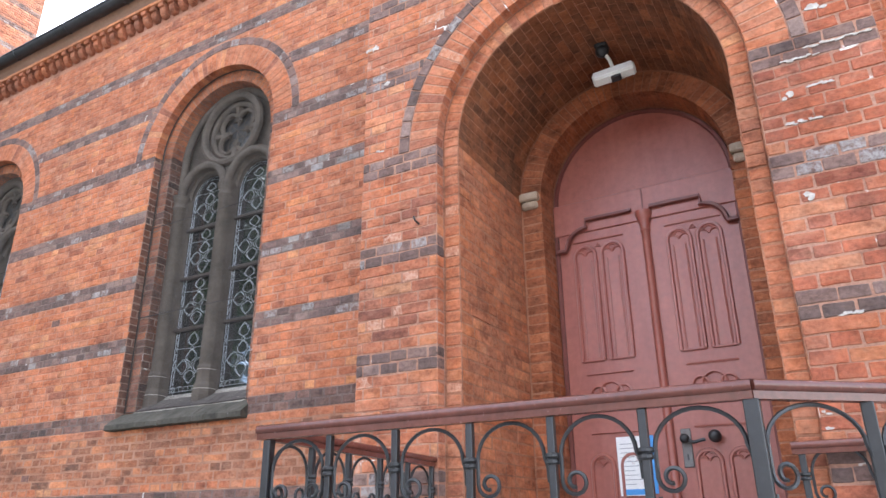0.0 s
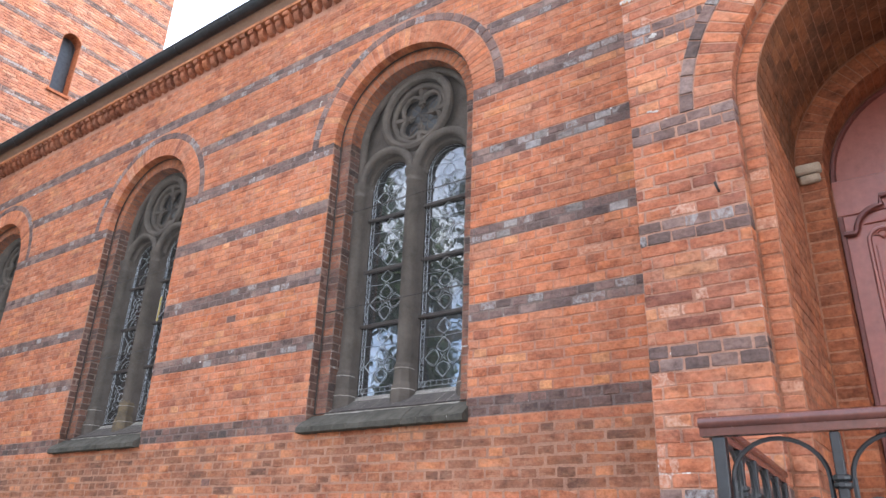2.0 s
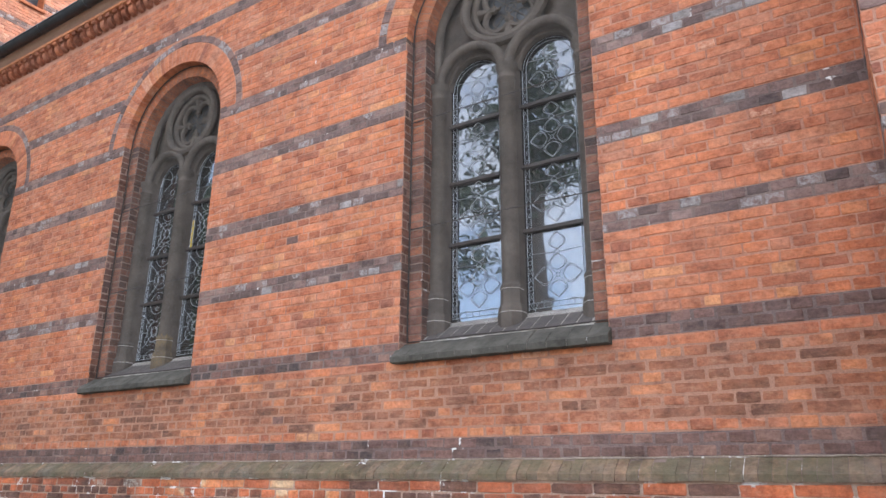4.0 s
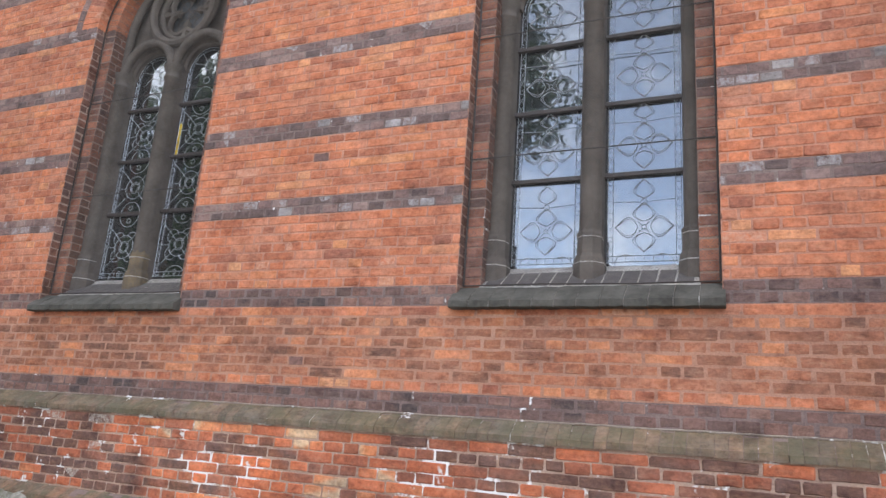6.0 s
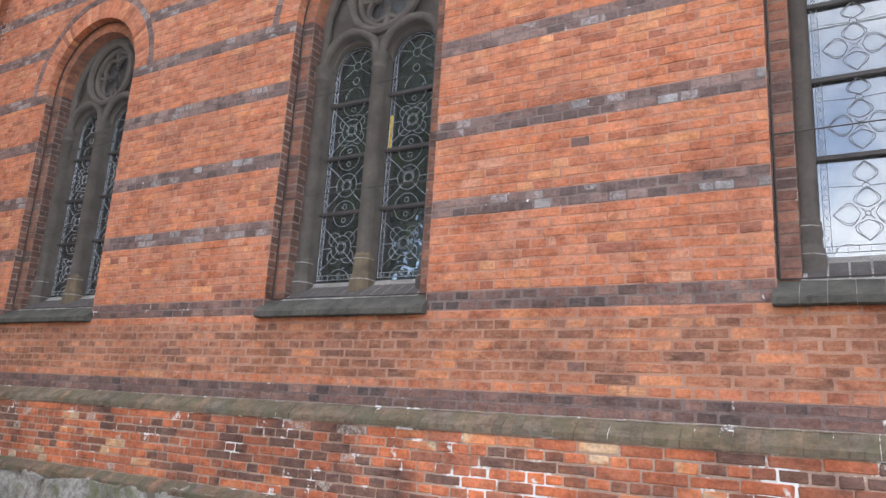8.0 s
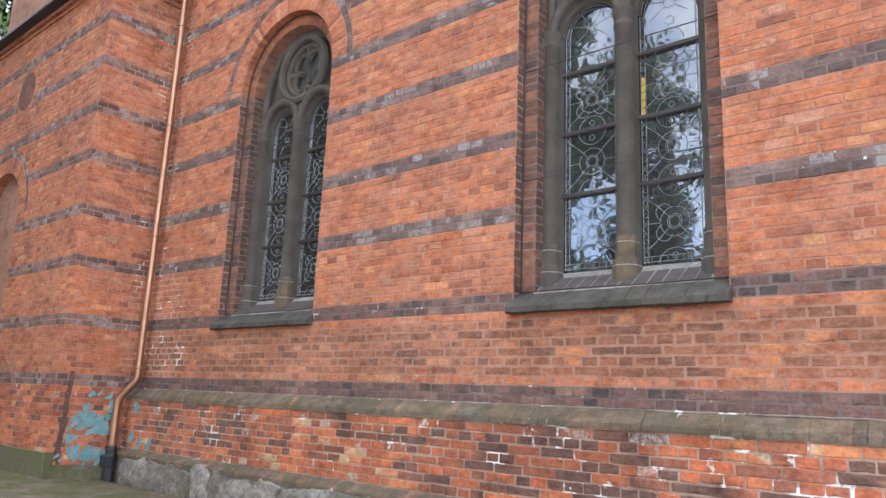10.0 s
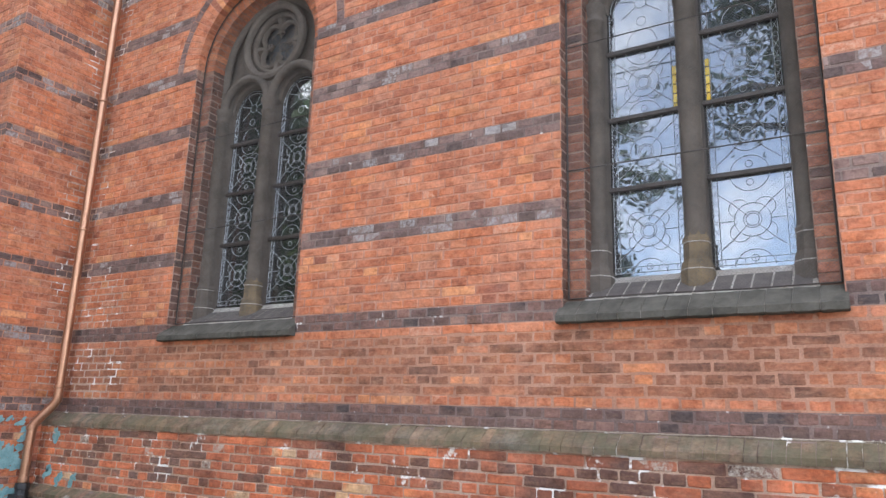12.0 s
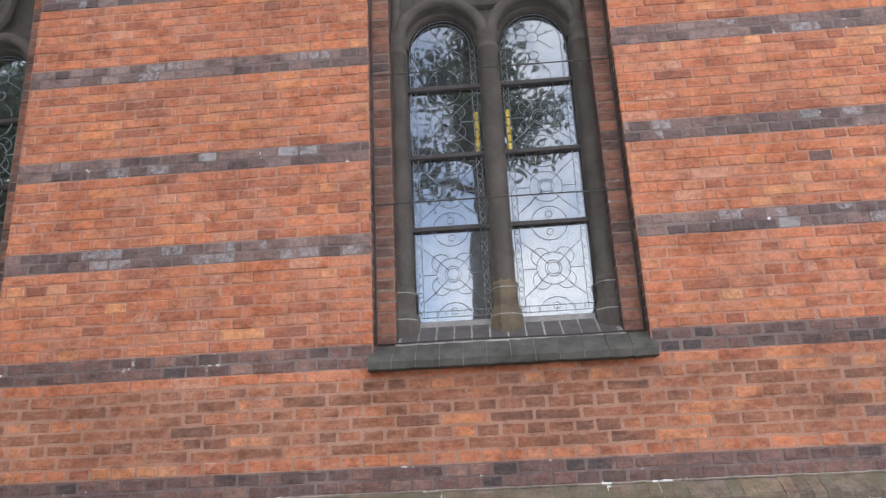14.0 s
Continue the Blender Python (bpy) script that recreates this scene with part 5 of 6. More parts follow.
def scrolls(p, q, both=False):
    """An arch of flat bar between two posts, ending in curls below the collars."""
    p, q = Vector(p), Vector(q)
    d = q - p
    half = d.length / 2
    d.normalize()
    at = lambda u, z: p + d * (half + u) + Vector((0, 0, z - p.z))
    bm = bmesh.new()
    r = half - 0.03
    pts = [at(r * math.cos(radians(a)), 1.185 + 0.118 * math.sin(radians(a))) for a in range(180, -1, -12)]
    tube(bm, pts, 0.0074, 5)
    for s in (-1, 1) if both else (-1,):
        for top, size in ((1.185, 0.046), (1.045, 0.040)):
            curl = []
            for i in range(20):
                a = radians(90 + 24 * i)
                rr = size * (1 - i / 30)
                curl.append(at(s * (r - size + rr * math.sin(a)), top - 0.085 + rr * math.cos(a)))
            tube(bm, [at(s * r, top)] + curl, 0.0074, 5)
    if not both:
        tube(bm, [at(r, 1.185), at(r + 0.012, 1.15), at(r + 0.014, 1.10)], 0.0074, 5)
    rpart("scroll", bm, MAT_IRON)


RY = -2.44
xs = [3.45, 3.775, 4.09, 4.41, 4.722, 5.035, 5.367]
for i, x in enumerate(xs):
    post(x, RY, RAIL_TOP - 0.06, 0.023 if i == 6 else (0.019 if i == 0 else 0.0135))
    if i:
        scrolls((xs[i - 1], RY, 1.1), (x, RY, 1.1), i == 1)
handrail((3.395, RY, RAIL_TOP + 0.004), (5.375, RY, RAIL_TOP))
handrail((5.365, RY, RAIL_TOP), (6.04, RY + 0.56, RAIL_TOP))
turn = [(5.367 + 0.300 * i, RY + 0.25 * i) for i in range(3)]
for (xa, ya), (xb, yb) in zip(turn, turn[1:]):
    post(xb, yb, RAIL_TOP - 0.06, 0.019)
    scrolls((xa, ya, 1.1), (xb, yb, 1.1))
handrail((3.43, RY + 0.03, RAIL_TOP), (3.30, -0.83, RAIL_TOP))
back = [(3.45 - 0.027 * i, RY + 0.315 * i) for i in range(6)]
for (xa, ya), (xb, yb) in zip(back, back[1:]):
    post(xb, yb, RAIL_TOP - 0.06, 0.0135)
    scrolls((xa, ya, 1.1), (xb, yb, 1.1), True)
handrail((5.33, -0.87, 1.335), (5.70, -0.87, 1.335))
post(5.37, -0.87, 1.275, 0.015)
post(5.67, -0.87, 1.275, 0.019)
scrolls((5.37, -0.87, 1.1), (5.67, -0.87, 1.1))
for p, q in (((3.45, RY), (5.367, RY)), ((3.45, RY), (3.32, -0.83)), ((5.367, RY), (5.967, RY + 0.5))):
    bm = bmesh.new()
    tube(bm, [(*p, 0.52), (*q, 0.52)], 0.012, 5)
    rpart("bottom_bar", bm, MAT_IRON)

# ---- details of single windows and walls ----
second = bpy.data.objects["window_2"]
# amber plates paint the coloured light coming through the border from behind
for x, za, zb in ((-MULL + 0.247, 3.58, 3.98), (MULL - 0.247, 3.62, 3.98)):
    for i in range(5):
        bm = bmesh.new()
        z = za + (zb - za) * i / 5
        box(bm, x - 0.014, x + 0.014, 0.411, 0.416, z + 0.005, z + (zb - za) / 5 - 0.005)
        part("border_glass", bm, MAT_AMBER, second, "small amber border glass")


def smear(x, z, w, h, seed):
    """Dabs of lime along a joint of the porch wall, broken up."""
    bm, r = bmesh.new(), random.Random(seed)
    count = max(2, int(w / 0.012))
    for d in range(count):
        cx = x + w * (2 * (d + 0.5) / count - 1) + r.uniform(-0.006, 0.006)
        cz, rx, rz = z + h * r.uniform(-0.5, 0.5), r.uniform(0.010, 0.026), h * r.uniform(0.3, 0.75)
        ring = []
        for i in range(11):
            a = 2 * math.pi * i / 11
            f = r.uniform(0.6, 1.25)
            ring.append((cx + rx * f * math.cos(a), cz + rz * f * math.sin(a)))
        prism(bm, ring[::-1], PORCH_Y - 0.004 - 0.0004 * d, PORCH_Y + 0.004)
    part("lime_smear", bm, MAT_LIME, wall_porch)


SMEARS = [(5.86, 3.745, 0.05, 0.03), (5.93, 3.50, 0.16, 0.012), (5.72, 3.445, 0.10, 0.012), (5.80, 3.25, 0.06, 0.012), (5.63, 3.22, 0.025, 0.03), (5.69, 3.045, 0.09, 0.014), (5.63, 2.60, 0.02, 0.035),
          (5.70, 1.94, 0.05, 0.016), (5.51, 1.468, 0.02, 0.012), (5.51, 1.395, 0.02, 0.012), (2.73, 4.652, 0.065, 0.034), (2.88, 4.258, 0.016, 0.028), (2.825, 3.669, 0.03, 0.02)]
for i, (x, z, w, h) in enumerate(SMEARS):
    smear(x, z, w, h, i)
bm = bmesh.new()
tube(bm, [(3.18, PORCH_Y + 0.02, 2.98), (3.18, PORCH_Y - 0.05, 2.99), (3.175, PORCH_Y - 0.06, 3.02)], 0.008, 6)
part("iron_hook", bm, MAT_DULL, wall_porch, "small black iron hook")

# ---- trees and houses across the street ----


def build_tree(seed, height, spread, trunk, low, leaf, count, label):
    """low: where the crown begins, as a share of the height."""
    r = random.Random(seed)
    tree = thing("tree", label, "tree", group="street trees")
    bm = bmesh.new()
    base = [(0, 0, -0.1), (0.05, 0.02, height * 0.2), (0.12, -0.05, height * 0.42), (0.05, 0.1, height * 0.7), (0.1, 0.1, height * 0.92)]
    tube(bm, base, [trunk * 1.3, trunk, trunk * 0.85, trunk * 0.5, 0.04], 10)
    ends = []
    for i in range(18):
        z = height * (low + (0.88 - low) * (i + r.random()) / 18)
        a, L = r.uniform(0, 6.28), spread * r.uniform(0.5, 1.0) * (1.15 - (z / height - low) / (1 - low))
        e = (L * math.cos(a), L * math.sin(a), z + L * r.uniform(0.1, 0.5))
        mid = (e[0] * 0.5, e[1] * 0.5, (z + e[2]) / 2 + 0.2)
        tube(bm, [(0.08, 0, z), mid, e], [trunk * 0.32, trunk * 0.18, 0.02], 6)
        ends += [e, mid, tuple((Vector(mid) + Vector(e)) / 2)]
    part("trunk", bm, MAT_BARK, tree)
    pl = Pile()
    for e in ends:
        for _ in range(count):
            c = Vector(e) + Vector((r.gauss(0, 1), r.gauss(0, 1), r.gauss(0, 0.7))) * spread * 0.17
            s = r.uniform(0.6, 1.3) * leaf
            u = Vector((r.gauss(0, 1), r.gauss(0, 1), r.gauss(0, 1))).normalized()
            w = u.orthogonal().normalized()
            b = len(pl.v)
            pl.v += [tuple(c - u * s), tuple(c + w * s * 0.6), tuple(c + u * s), tuple(c - w * s * 0.6)]
            pl.f.append((b, b + 1, b + 2, b + 3))
            pl.m.append(0)
    pl.put("crown", [MAT_LEAF], tree, "")
    return tree


high = build_tree(3, 13, 2.1, 0.42, 0.56, 0.08, 85, "tall slender tree with a high leafy crown across the street")
high.matrix_basis = pose(-4.78, -9.8, GROUND)
t = copy_thing(high, pose(-11.0, -15.2, GROUND, 0, 0, 130))
t.scale = (1.2, 1.2, 1.1)
tree = build_tree(5, 14, 4.2, 0.30, 0.14, 0.20, 240, "dense broad-leaved tree with dark green crown across the street")
tree.matrix_basis = pose(-15.5, -14.0, GROUND)
tree.scale = (1.0, 1.0, 1.3)
# the one at (-19.5, -7.2) is added out of view to shade the left wall
for x, y, rz, s in ((-11.6, -15.0, 40, 0.62), (-19.5, -7.2, 200, 1.15), (-19.5, -15.5, 150, 1.15), (-26, -10.5, 80, 1.2), (-31, -10, 260, 1.25), (-23.5, -13.0, 220, 1.1), (-28, -14, 20, 1.2), (-33, -12, 300, 1.3), (-39, -14, 60, 1.3), (-46, -12, 120, 1.4)):
    t = copy_thing(tree, pose(x, y, GROUND, 0, 0, rz))
    t.scale = (s, s, s)
far = copy_thing(tree, pose(-27, 3, GROUND, 0, 0, 100))
far.scale = (1.1, 1.1, 1.2)
tagged(far, "leafy tree standing behind the transept roof", "tree")


def build_house(w, h, d, roof_h):
    house = thing("house", "rendered town house with tiled roof across the street", "house", group="houses across the street")
    bm = bmesh.new()
    box(bm, -w / 2, w / 2, -d / 2, d / 2, -0.2, h)
    part("wall", bm, MAT_HOUSE, house)
    bm = bmesh.new()
    a = [bm.verts.new((x, y, z)) for x in (-w / 2 - 0.3, w / 2 + 0.3) for y, z in ((-d / 2 - 0.4, h), (0, h + roof_h), (d / 2 + 0.4, h))]
    for q in ((0, 1, 4, 3), (1, 2, 5, 4), (2, 0, 3, 5), (0, 2, 1), (3, 4, 5)):
        bm.faces.new([a[i] for i in q])
    rf = part("roof", bm, MAT_TILE_ROOF, house)
    bm = bmesh.new()
    box(bm, w * 0.2, w * 0.2 + 0.7, -0.3, 0.4, h + roof_h * 0.6, h + roof_h + 0.8)
    part("chimney", bm, MAT_RED, rf)
    for k in range(int(h // 3)):
        for i in range(int(w // 2.4)):
            x = -w / 2 + 1.2 + i * 2.4
            bm = bmesh.new()
            box(bm, x - 0.55, x + 0.55, d / 2 - 0.02, d / 2 + 0.03, 1.0 + 3 * k, 2.5 + 3 * k)
            part("window", bm, MAT_DARK_PANE, house)
    return house


house = build_house(12, 6.2, 9, 3.2)
house.matrix_basis = pose(7, -44, GROUND)
for x, y, s in ((20, -43, 1.1), (34, -45, 0.9), (-8, -47, 1.0), (-22, -44, 1.1), (-37, -46, 1.0), (48, -44, 1.1)):
    t = copy_thing(house, pose(x, y, GROUND))
    t.scale = (1, 1, s)

# ---- ground cover and small things ----
bm = bmesh.new()
bmesh.ops.create_grid(bm, x_segments=60, y_segments=30, size=1)
for v in bm.verts:
    x, y = v.co.x, v.co.y
    v.co.x, v.co.y = -13.2 + 4.6 * x, -1.55 + 1.5 * y
    edge = max(0, 1 - max(abs(x), abs(y)) ** 4)
    v.co.z = GROUND - 0.03 + edge * (0.135 + 0.02 * noise.noise((v.co.x * 3, v.co.y * 3, 2)))
smooth(tagged(part("grass", bm, MAT_GRASS, None), "mossy low grass bank at the wall's foot", "grass", kind="stuff"))
pl = Pile()
for _ in range(160):
    x, y = rng.uniform(-13.5, -8.8), rng.uniform(-2.6, -0.3)
    c, a, s = Vector((x, y, GROUND + 0.115)), rng.uniform(0, 6.28), rng.uniform(0.012, 0.03)
    u, w = Vector((math.cos(a), math.sin(a), rng.uniform(-0.2, 0.4))), Vector((-math.sin(a), math.cos(a), 0))
    b = len(pl.v)
    pl.v += [tuple(c - u * s), tuple(c + w * s * 0.6), tuple(c + u * s), tuple(c - w * s * 0.6)]
    pl.f.append((b, b + 1, b + 2, b + 3))
    pl.m.append(0)
litter = new("leaf_litter", pl.mesh("leaf_litter", [MAT_BASE]))
tagged(litter, "dry ochre leaves scattered on the ground", "leaves", kind="stuff")

def blob(bm, r, place, size, lift):
    ring = []
    turn = r.uniform(0, 6.28)
    for i in range(12):
        a = 2 * math.pi * i / 12
        f = r.uniform(0.65, 1.2) * size
        ring.append((1.15 * f * math.cos(a), f * math.sin(a + 0.1 * turn)))
    bm.faces.new([bm.verts.new(place(u, w, lift)) for u, w in ring])


bm, r = bmesh.new(), random.Random(11)
for cy, cz, ry, rz_, count in ((-0.62, 0.68, 0.15, 0.16, 60), (-0.40, 0.62, 0.16, 0.15, 46), (-0.52, 0.26, 0.34, 0.10, 60), (-0.48, 1.04, 0.24, 0.05, 10), (-0.28, 0.88, 0.08, 0.16, 8), (-0.80, 0.50, 0.08, 0.12, 6)):
    for q in range(count):
        y0, z0 = cy + ry * r.gauss(0, 0.48), cz + rz_ * r.gauss(0, 0.48)
        blob(bm, r, lambda u, w, lift: (X_CORNER + lift, min(y0 + u, -0.01), z0 + w), r.uniform(0.014, 0.048), 0.0045 + 0.0003 * q)
for x0, z0, size in ((-11.50, 0.86, 0.045), (-11.56, 0.52, 0.04), (-11.33, 0.44, 0.045), (-11.52, 0.90, 0.035), (-11.12, 0.42, 0.04), (-11.40, 0.40, 0.03), (-11.62, 0.47, 0.03), (-11.08, 0.47, 0.022)):
    for q in range(4):
        a0, b0 = x0 + r.gauss(0, 0.02), z0 + r.gauss(0, 0.025)
        blob(bm, r, lambda u, w, lift: (a0 + u, -0.1005 - lift, b0 + w), size, 0.0045 + 0.0003 * q)
graffiti = tagged(part("graffiti", bm, MAT_GRAFFITI, None), "faded flaking turquoise spray paint on the transept brickwork", "graffiti", kind="stuff")
graffiti.modifiers.new("thick", "SOLIDIFY").thickness = 0.002
bm = bmesh.new()
left, right = [], []
for i in range(19):
    z = GROUND + 0.1 + 0.075 * i
    w = (0.058 - 0.0018 * i) * r.uniform(0.55, 1.25)
    y = -0.925 + 0.003 * i + r.uniform(-0.008, 0.008)
    left.append((y - w, z))
    right.append((y + w, z))
for (a, b), (c, d) in zip(zip(left, right), zip(left[1:], right[1:])):
    bm.faces.new([bm.verts.new((X_CORNER + 0.0035, *p)) for p in (a, b, d, c)])
streak = part("tar_streak", bm, MAT_TAR, wall_transept, "dark sooty drip streak")
streak.modifiers.new("thick", "SOLIDIFY").thickness = 0.002

# ---- brickwork, arch bricks and stones ----
MATS = [MAT_RED, MAT_DARK, MAT_BROWN, MAT_PLINTH, MAT_RUSTY, MAT_CLINKER, MAT_DARK_BROWN, MAT_PALE, MAT_ORANGE, MAT_JAMB, MAT_PORCH, MAT_ORDER, MAT_PIER]


def row_mat(k):
    return (5 if k < 5 else 1) if k in DARK_ROWS else (2 if -7 <= k <= -2 else 0)


def wedge_ring(parent, name, cx, cz, r0, r1, y0, y1, count, mat, a0=0.0, a1=180.0, joint=0.008):
    """Arch bricks set radially, all on one mesh, turned about the arch's centre."""
    step = (a1 - a0) / count
    meshes = []
    for _ in range(3):
        p = Pile()
        h0, h1 = radians(step) / 2 - joint / 2 / r0, radians(step) / 2 - joint / 2 / r1
        q = lambda r, a, y: Vector((r * math.sin(a), y, r * math.cos(a)))
        j = [rng.uniform(-0.0015, 0.0015) for _ in range(8)]
        e = 0.004
        pts = []
        for y, s in ((y0, 1), (y0 + e, 0), (y1, 0)):
            pts.append([q(r0 + s * e + j[0], -h0 + s * e / r0, y), q(r0 + s * e + j[1], h0 - s * e / r0, y), q(r1 - s * e + j[2], h1 - s * e / r1, y), q(r1 - s * e + j[3], -h1 + s * e / r1, y)])
        b = len(p.v)
        for ring in pts:
            p.v += [tuple(v) for v in ring]
        p.f.append((0, 1, 2, 3))
        for k in (0, 4):
            for i in range(4):
                n2 = (i + 1) % 4
                p.f.append((k + n2, k + i, k + 4 + i, k + 4 + n2))
        p.m = [0] * len(p.f)
        meshes.append(p.mesh(name, [mat]))
    for i in range(count):
        a = a0 + step * (i + 0.5)
        ob = new(name, meshes[rng.randrange(3)])
        ob.parent = parent
        ob.matrix_basis = pose(cx, rng.uniform(-0.0015, 0.0015), cz, 0, 90 - a, 0)


for c in WINDOWS:
    wedge_ring(wall_nave, "arch_brick", c, SPRING, HALF, RING - 0.005, 0.0, ORDER_Y - 0.002, 44, MAT_RED)
    wedge_ring(wall_nave, "hood_brick", c, SPRING, RING + 0.004, HOOD - 0.004, -0.003, 0.05, 28, MAT_DARK)
    wedge_ring(wall_nave, "arch_brick", c, SPRING, ORDER, HALF - 0.002, ORDER_Y, 0.34, 34, MAT_JAMB)

pick = lambda u0, u1, z: -3.55 < u0 and u1 < -1.05 and 1.30 < z < 3.05
nave = Brickwork(wall_nave, lambda u, z: Vector((u, 0, z)), (0, -1, 0), MATS, pick)
# single bricks that stand out from their courses
nave.special = {(-2.276, 3.554): 7, (-2.275, 3.245): 5, (-1.605, 3.466): 7, (-1.73, 3.466): 7, (-1.225, 2.771): 7, (-2.584, 2.763): 7, (-1.832, 1.33): 8, (-6.699, 3.54): 7,
                (-6.066, 3.552): 7, (-5.92, 3.552): 7, (1.94, 4.26): 7, (1.79, 4.26): 7, (2.09, 4.26): 7, (1.64, 4.34): 7, (1.5, 4.26): 7, (2.2, 4.34): 7, (2.3, 3.46): 7, (1.9, 3.55): 7, (1.3, 3.55): 7, (1.2, 3.46): 7,
                (-7.34, 2.445): 8, (-2.05, 2.44): 8, (-0.98, 3.54): 7, (-1.02, 2.77): 7, (-2.28, 1.478): 5, (-3.1, 2.3): 8, (1.6, 2.12): 8, (2.0, 2.12): 8}
holes = [(c, HALF, SILL_BOTTOM, SPRING, HOOD) for c in WINDOWS]
for k in range(-10, 65):
    for a, b in free_spans(Z0 + (k + 0.5) * COURSE, X_CORNER, X_PORCH, holes):
        nave.wear, nave.joint = (0.0044, 0.0118) if k < 6 else (0.0042, 0.0098)
        nave.course(k, a, b, row_mat(k))
nave.done("brickwork")
for c in WINDOWS:
    for s in (-1, 1):
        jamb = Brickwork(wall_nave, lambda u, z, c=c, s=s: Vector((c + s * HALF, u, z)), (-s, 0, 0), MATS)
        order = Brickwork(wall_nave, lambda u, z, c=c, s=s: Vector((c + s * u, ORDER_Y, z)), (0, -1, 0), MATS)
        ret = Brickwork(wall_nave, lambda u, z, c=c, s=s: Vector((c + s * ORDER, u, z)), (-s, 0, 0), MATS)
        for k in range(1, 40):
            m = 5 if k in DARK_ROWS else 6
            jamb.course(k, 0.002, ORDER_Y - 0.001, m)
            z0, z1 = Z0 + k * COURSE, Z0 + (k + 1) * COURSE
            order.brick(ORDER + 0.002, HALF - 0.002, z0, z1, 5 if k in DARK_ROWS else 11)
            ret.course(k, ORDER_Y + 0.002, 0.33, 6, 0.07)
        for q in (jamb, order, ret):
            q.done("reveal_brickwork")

# plinth courses and the canted bricks above and below it
pick = lambda u0, u1, z: -5.6 < u0 and u1 < 0.4 and z > 0.6
low = Brickwork(plinth, lambda u, z: Vector((u, -0.10, z)), (0, -1, 0), MATS, pick)
low.joint, low.wear = 0.0122, 0.0050
for k in range(-20, -12):
    low.course(k, X_CORNER, X_PORCH + 0.1, 3, 0.05)
low.done("brickwork")


def cant_course(parent, x0, x1, prof, mat, width=0.079):
    mesh = []
    for _ in range(4):
        p = Pile()
        w = width - 0.004
        j = [rng.uniform(-0.0028, 0.0028) for _ in range(8)]
        for x in (0, w):
            p.v += [(x + j[i] * 0.5, y + j[i + 1], z + j[i + 2] * 0.6) for i, (y, z) in enumerate(prof)]
        n = len(prof)
        p.f = [tuple(range(n))[::-1], tuple(range(n, 2 * n))] + [(i, (i + 1) % n, n + (i + 1) % n, n + i) for i in range(n)]
        p.m = [0] * len(p.f)
        mesh.append(p.mesh("cant_brick", [mat]))
    for i in range(int((x1 - x0) / width)):
        ob = new("cant_brick", mesh[rng.randrange(4)])
        ob.parent, ob.location = parent, (x0 + i * width + 0.005, rng.uniform(-0.003, 0.003), rng.uniform(-0.002, 0.002))


cant_course(plinth, X_CORNER, X_PORCH, [(0.02, 1.132), (0.0, 1.132), (-0.105, 1.052), (-0.118, 1.035), (-0.118, 0.992), (0.02, 0.992)], MAT_CANT)
cant_course(plinth, X_CORNER, X_PORCH, [(-0.08, 0.345), (-0.10, 0.345), (-0.185, 0.285), (-0.20, 0.27), (-0.20, 0.228), (-0.08, 0.228)], MAT_CANT_LOW)
bm = bmesh.new()
prism(bm, [(0.02, 1.127), (-0.004, 1.127), (-0.100, 1.049), (-0.112, 1.033), (-0.112, 0.996), (0.02, 0.996)], X_CORNER, X_PORCH - 0.004)
prism(bm, [(-0.08, 0.340), (-0.104, 0.340), (-0.180, 0.283), (-0.194, 0.268), (-0.194, 0.232), (-0.08, 0.232)], X_CORNER, X_PORCH - 0.004)
for v in bm.verts:
    v.co = Vector((v.co.y, v.co.x, v.co.z))
part("cant_bed", bm, MAT_MORTAR_SPECKLED, plinth)
bm = bmesh.new()
tube(bm, [(X_CORNER + 0.06 * i, -0.001 + rng.uniform(-0.003, 0.002), 1.138 + rng.uniform(-0.003, 0.003)) for i in range(int((X_PORCH - X_CORNER) / 0.06))], 0.0065, 5)
part("mortar_fillet", bm, MAT_MORTAR_FRESH, plinth, "crumbling white mortar fillet")


def field_stone(seed, w, h):
    bm = bmesh.new()
    bmesh.ops.create_cube(bm, size=1)
    bmesh.ops.subdivide_edges(bm, edges=bm.edges[:], cuts=4, use_grid_fill=True)
    for v in bm.verts:
        p = v.co.copy()
        q = p.normalized() * 0.62
        v.co = p.lerp(q, 0.20)
        d = noise.noise_vector(Vector((p.x * 2.2 + seed, p.y * 2.2, p.z * 2.2)))
        v.co = Vector((v.co.x * w, v.co.y * 0.24, v.co.z * h)) + Vector((d.x * 0.08, d.y * 0.04, d.z * 0.07)) + Vector(noise.noise_vector(p * 6 + Vector((seed, 0, 0)))) * 0.014
    return bm


stones = []
for i in range(7):
    ob = part("stone", field_stone(i * 3.1, 0.36 + 0.06 * (i % 4), 0.36 + 0.03 * (i % 3)), MAT_RUBBLE, footing)
    stones.append(smooth(ob, 60))
x, i = X_CORNER + 0.45, 0
while x < X_PORCH:
    src = stones[i % 7]
    ob = src if i < 7 else new("stone", src.data)
    ob.parent = footing
    ob.location = (x, -0.095 + rng.uniform(-0.02, 0.02), 0.06 + rng.uniform(-0.03, 0.03))
    ob.rotation_euler = (0, radians(rng.uniform(-12, 12)), 0)
    x += 0.36 + 0.05 * (i % 4)
    i += 1

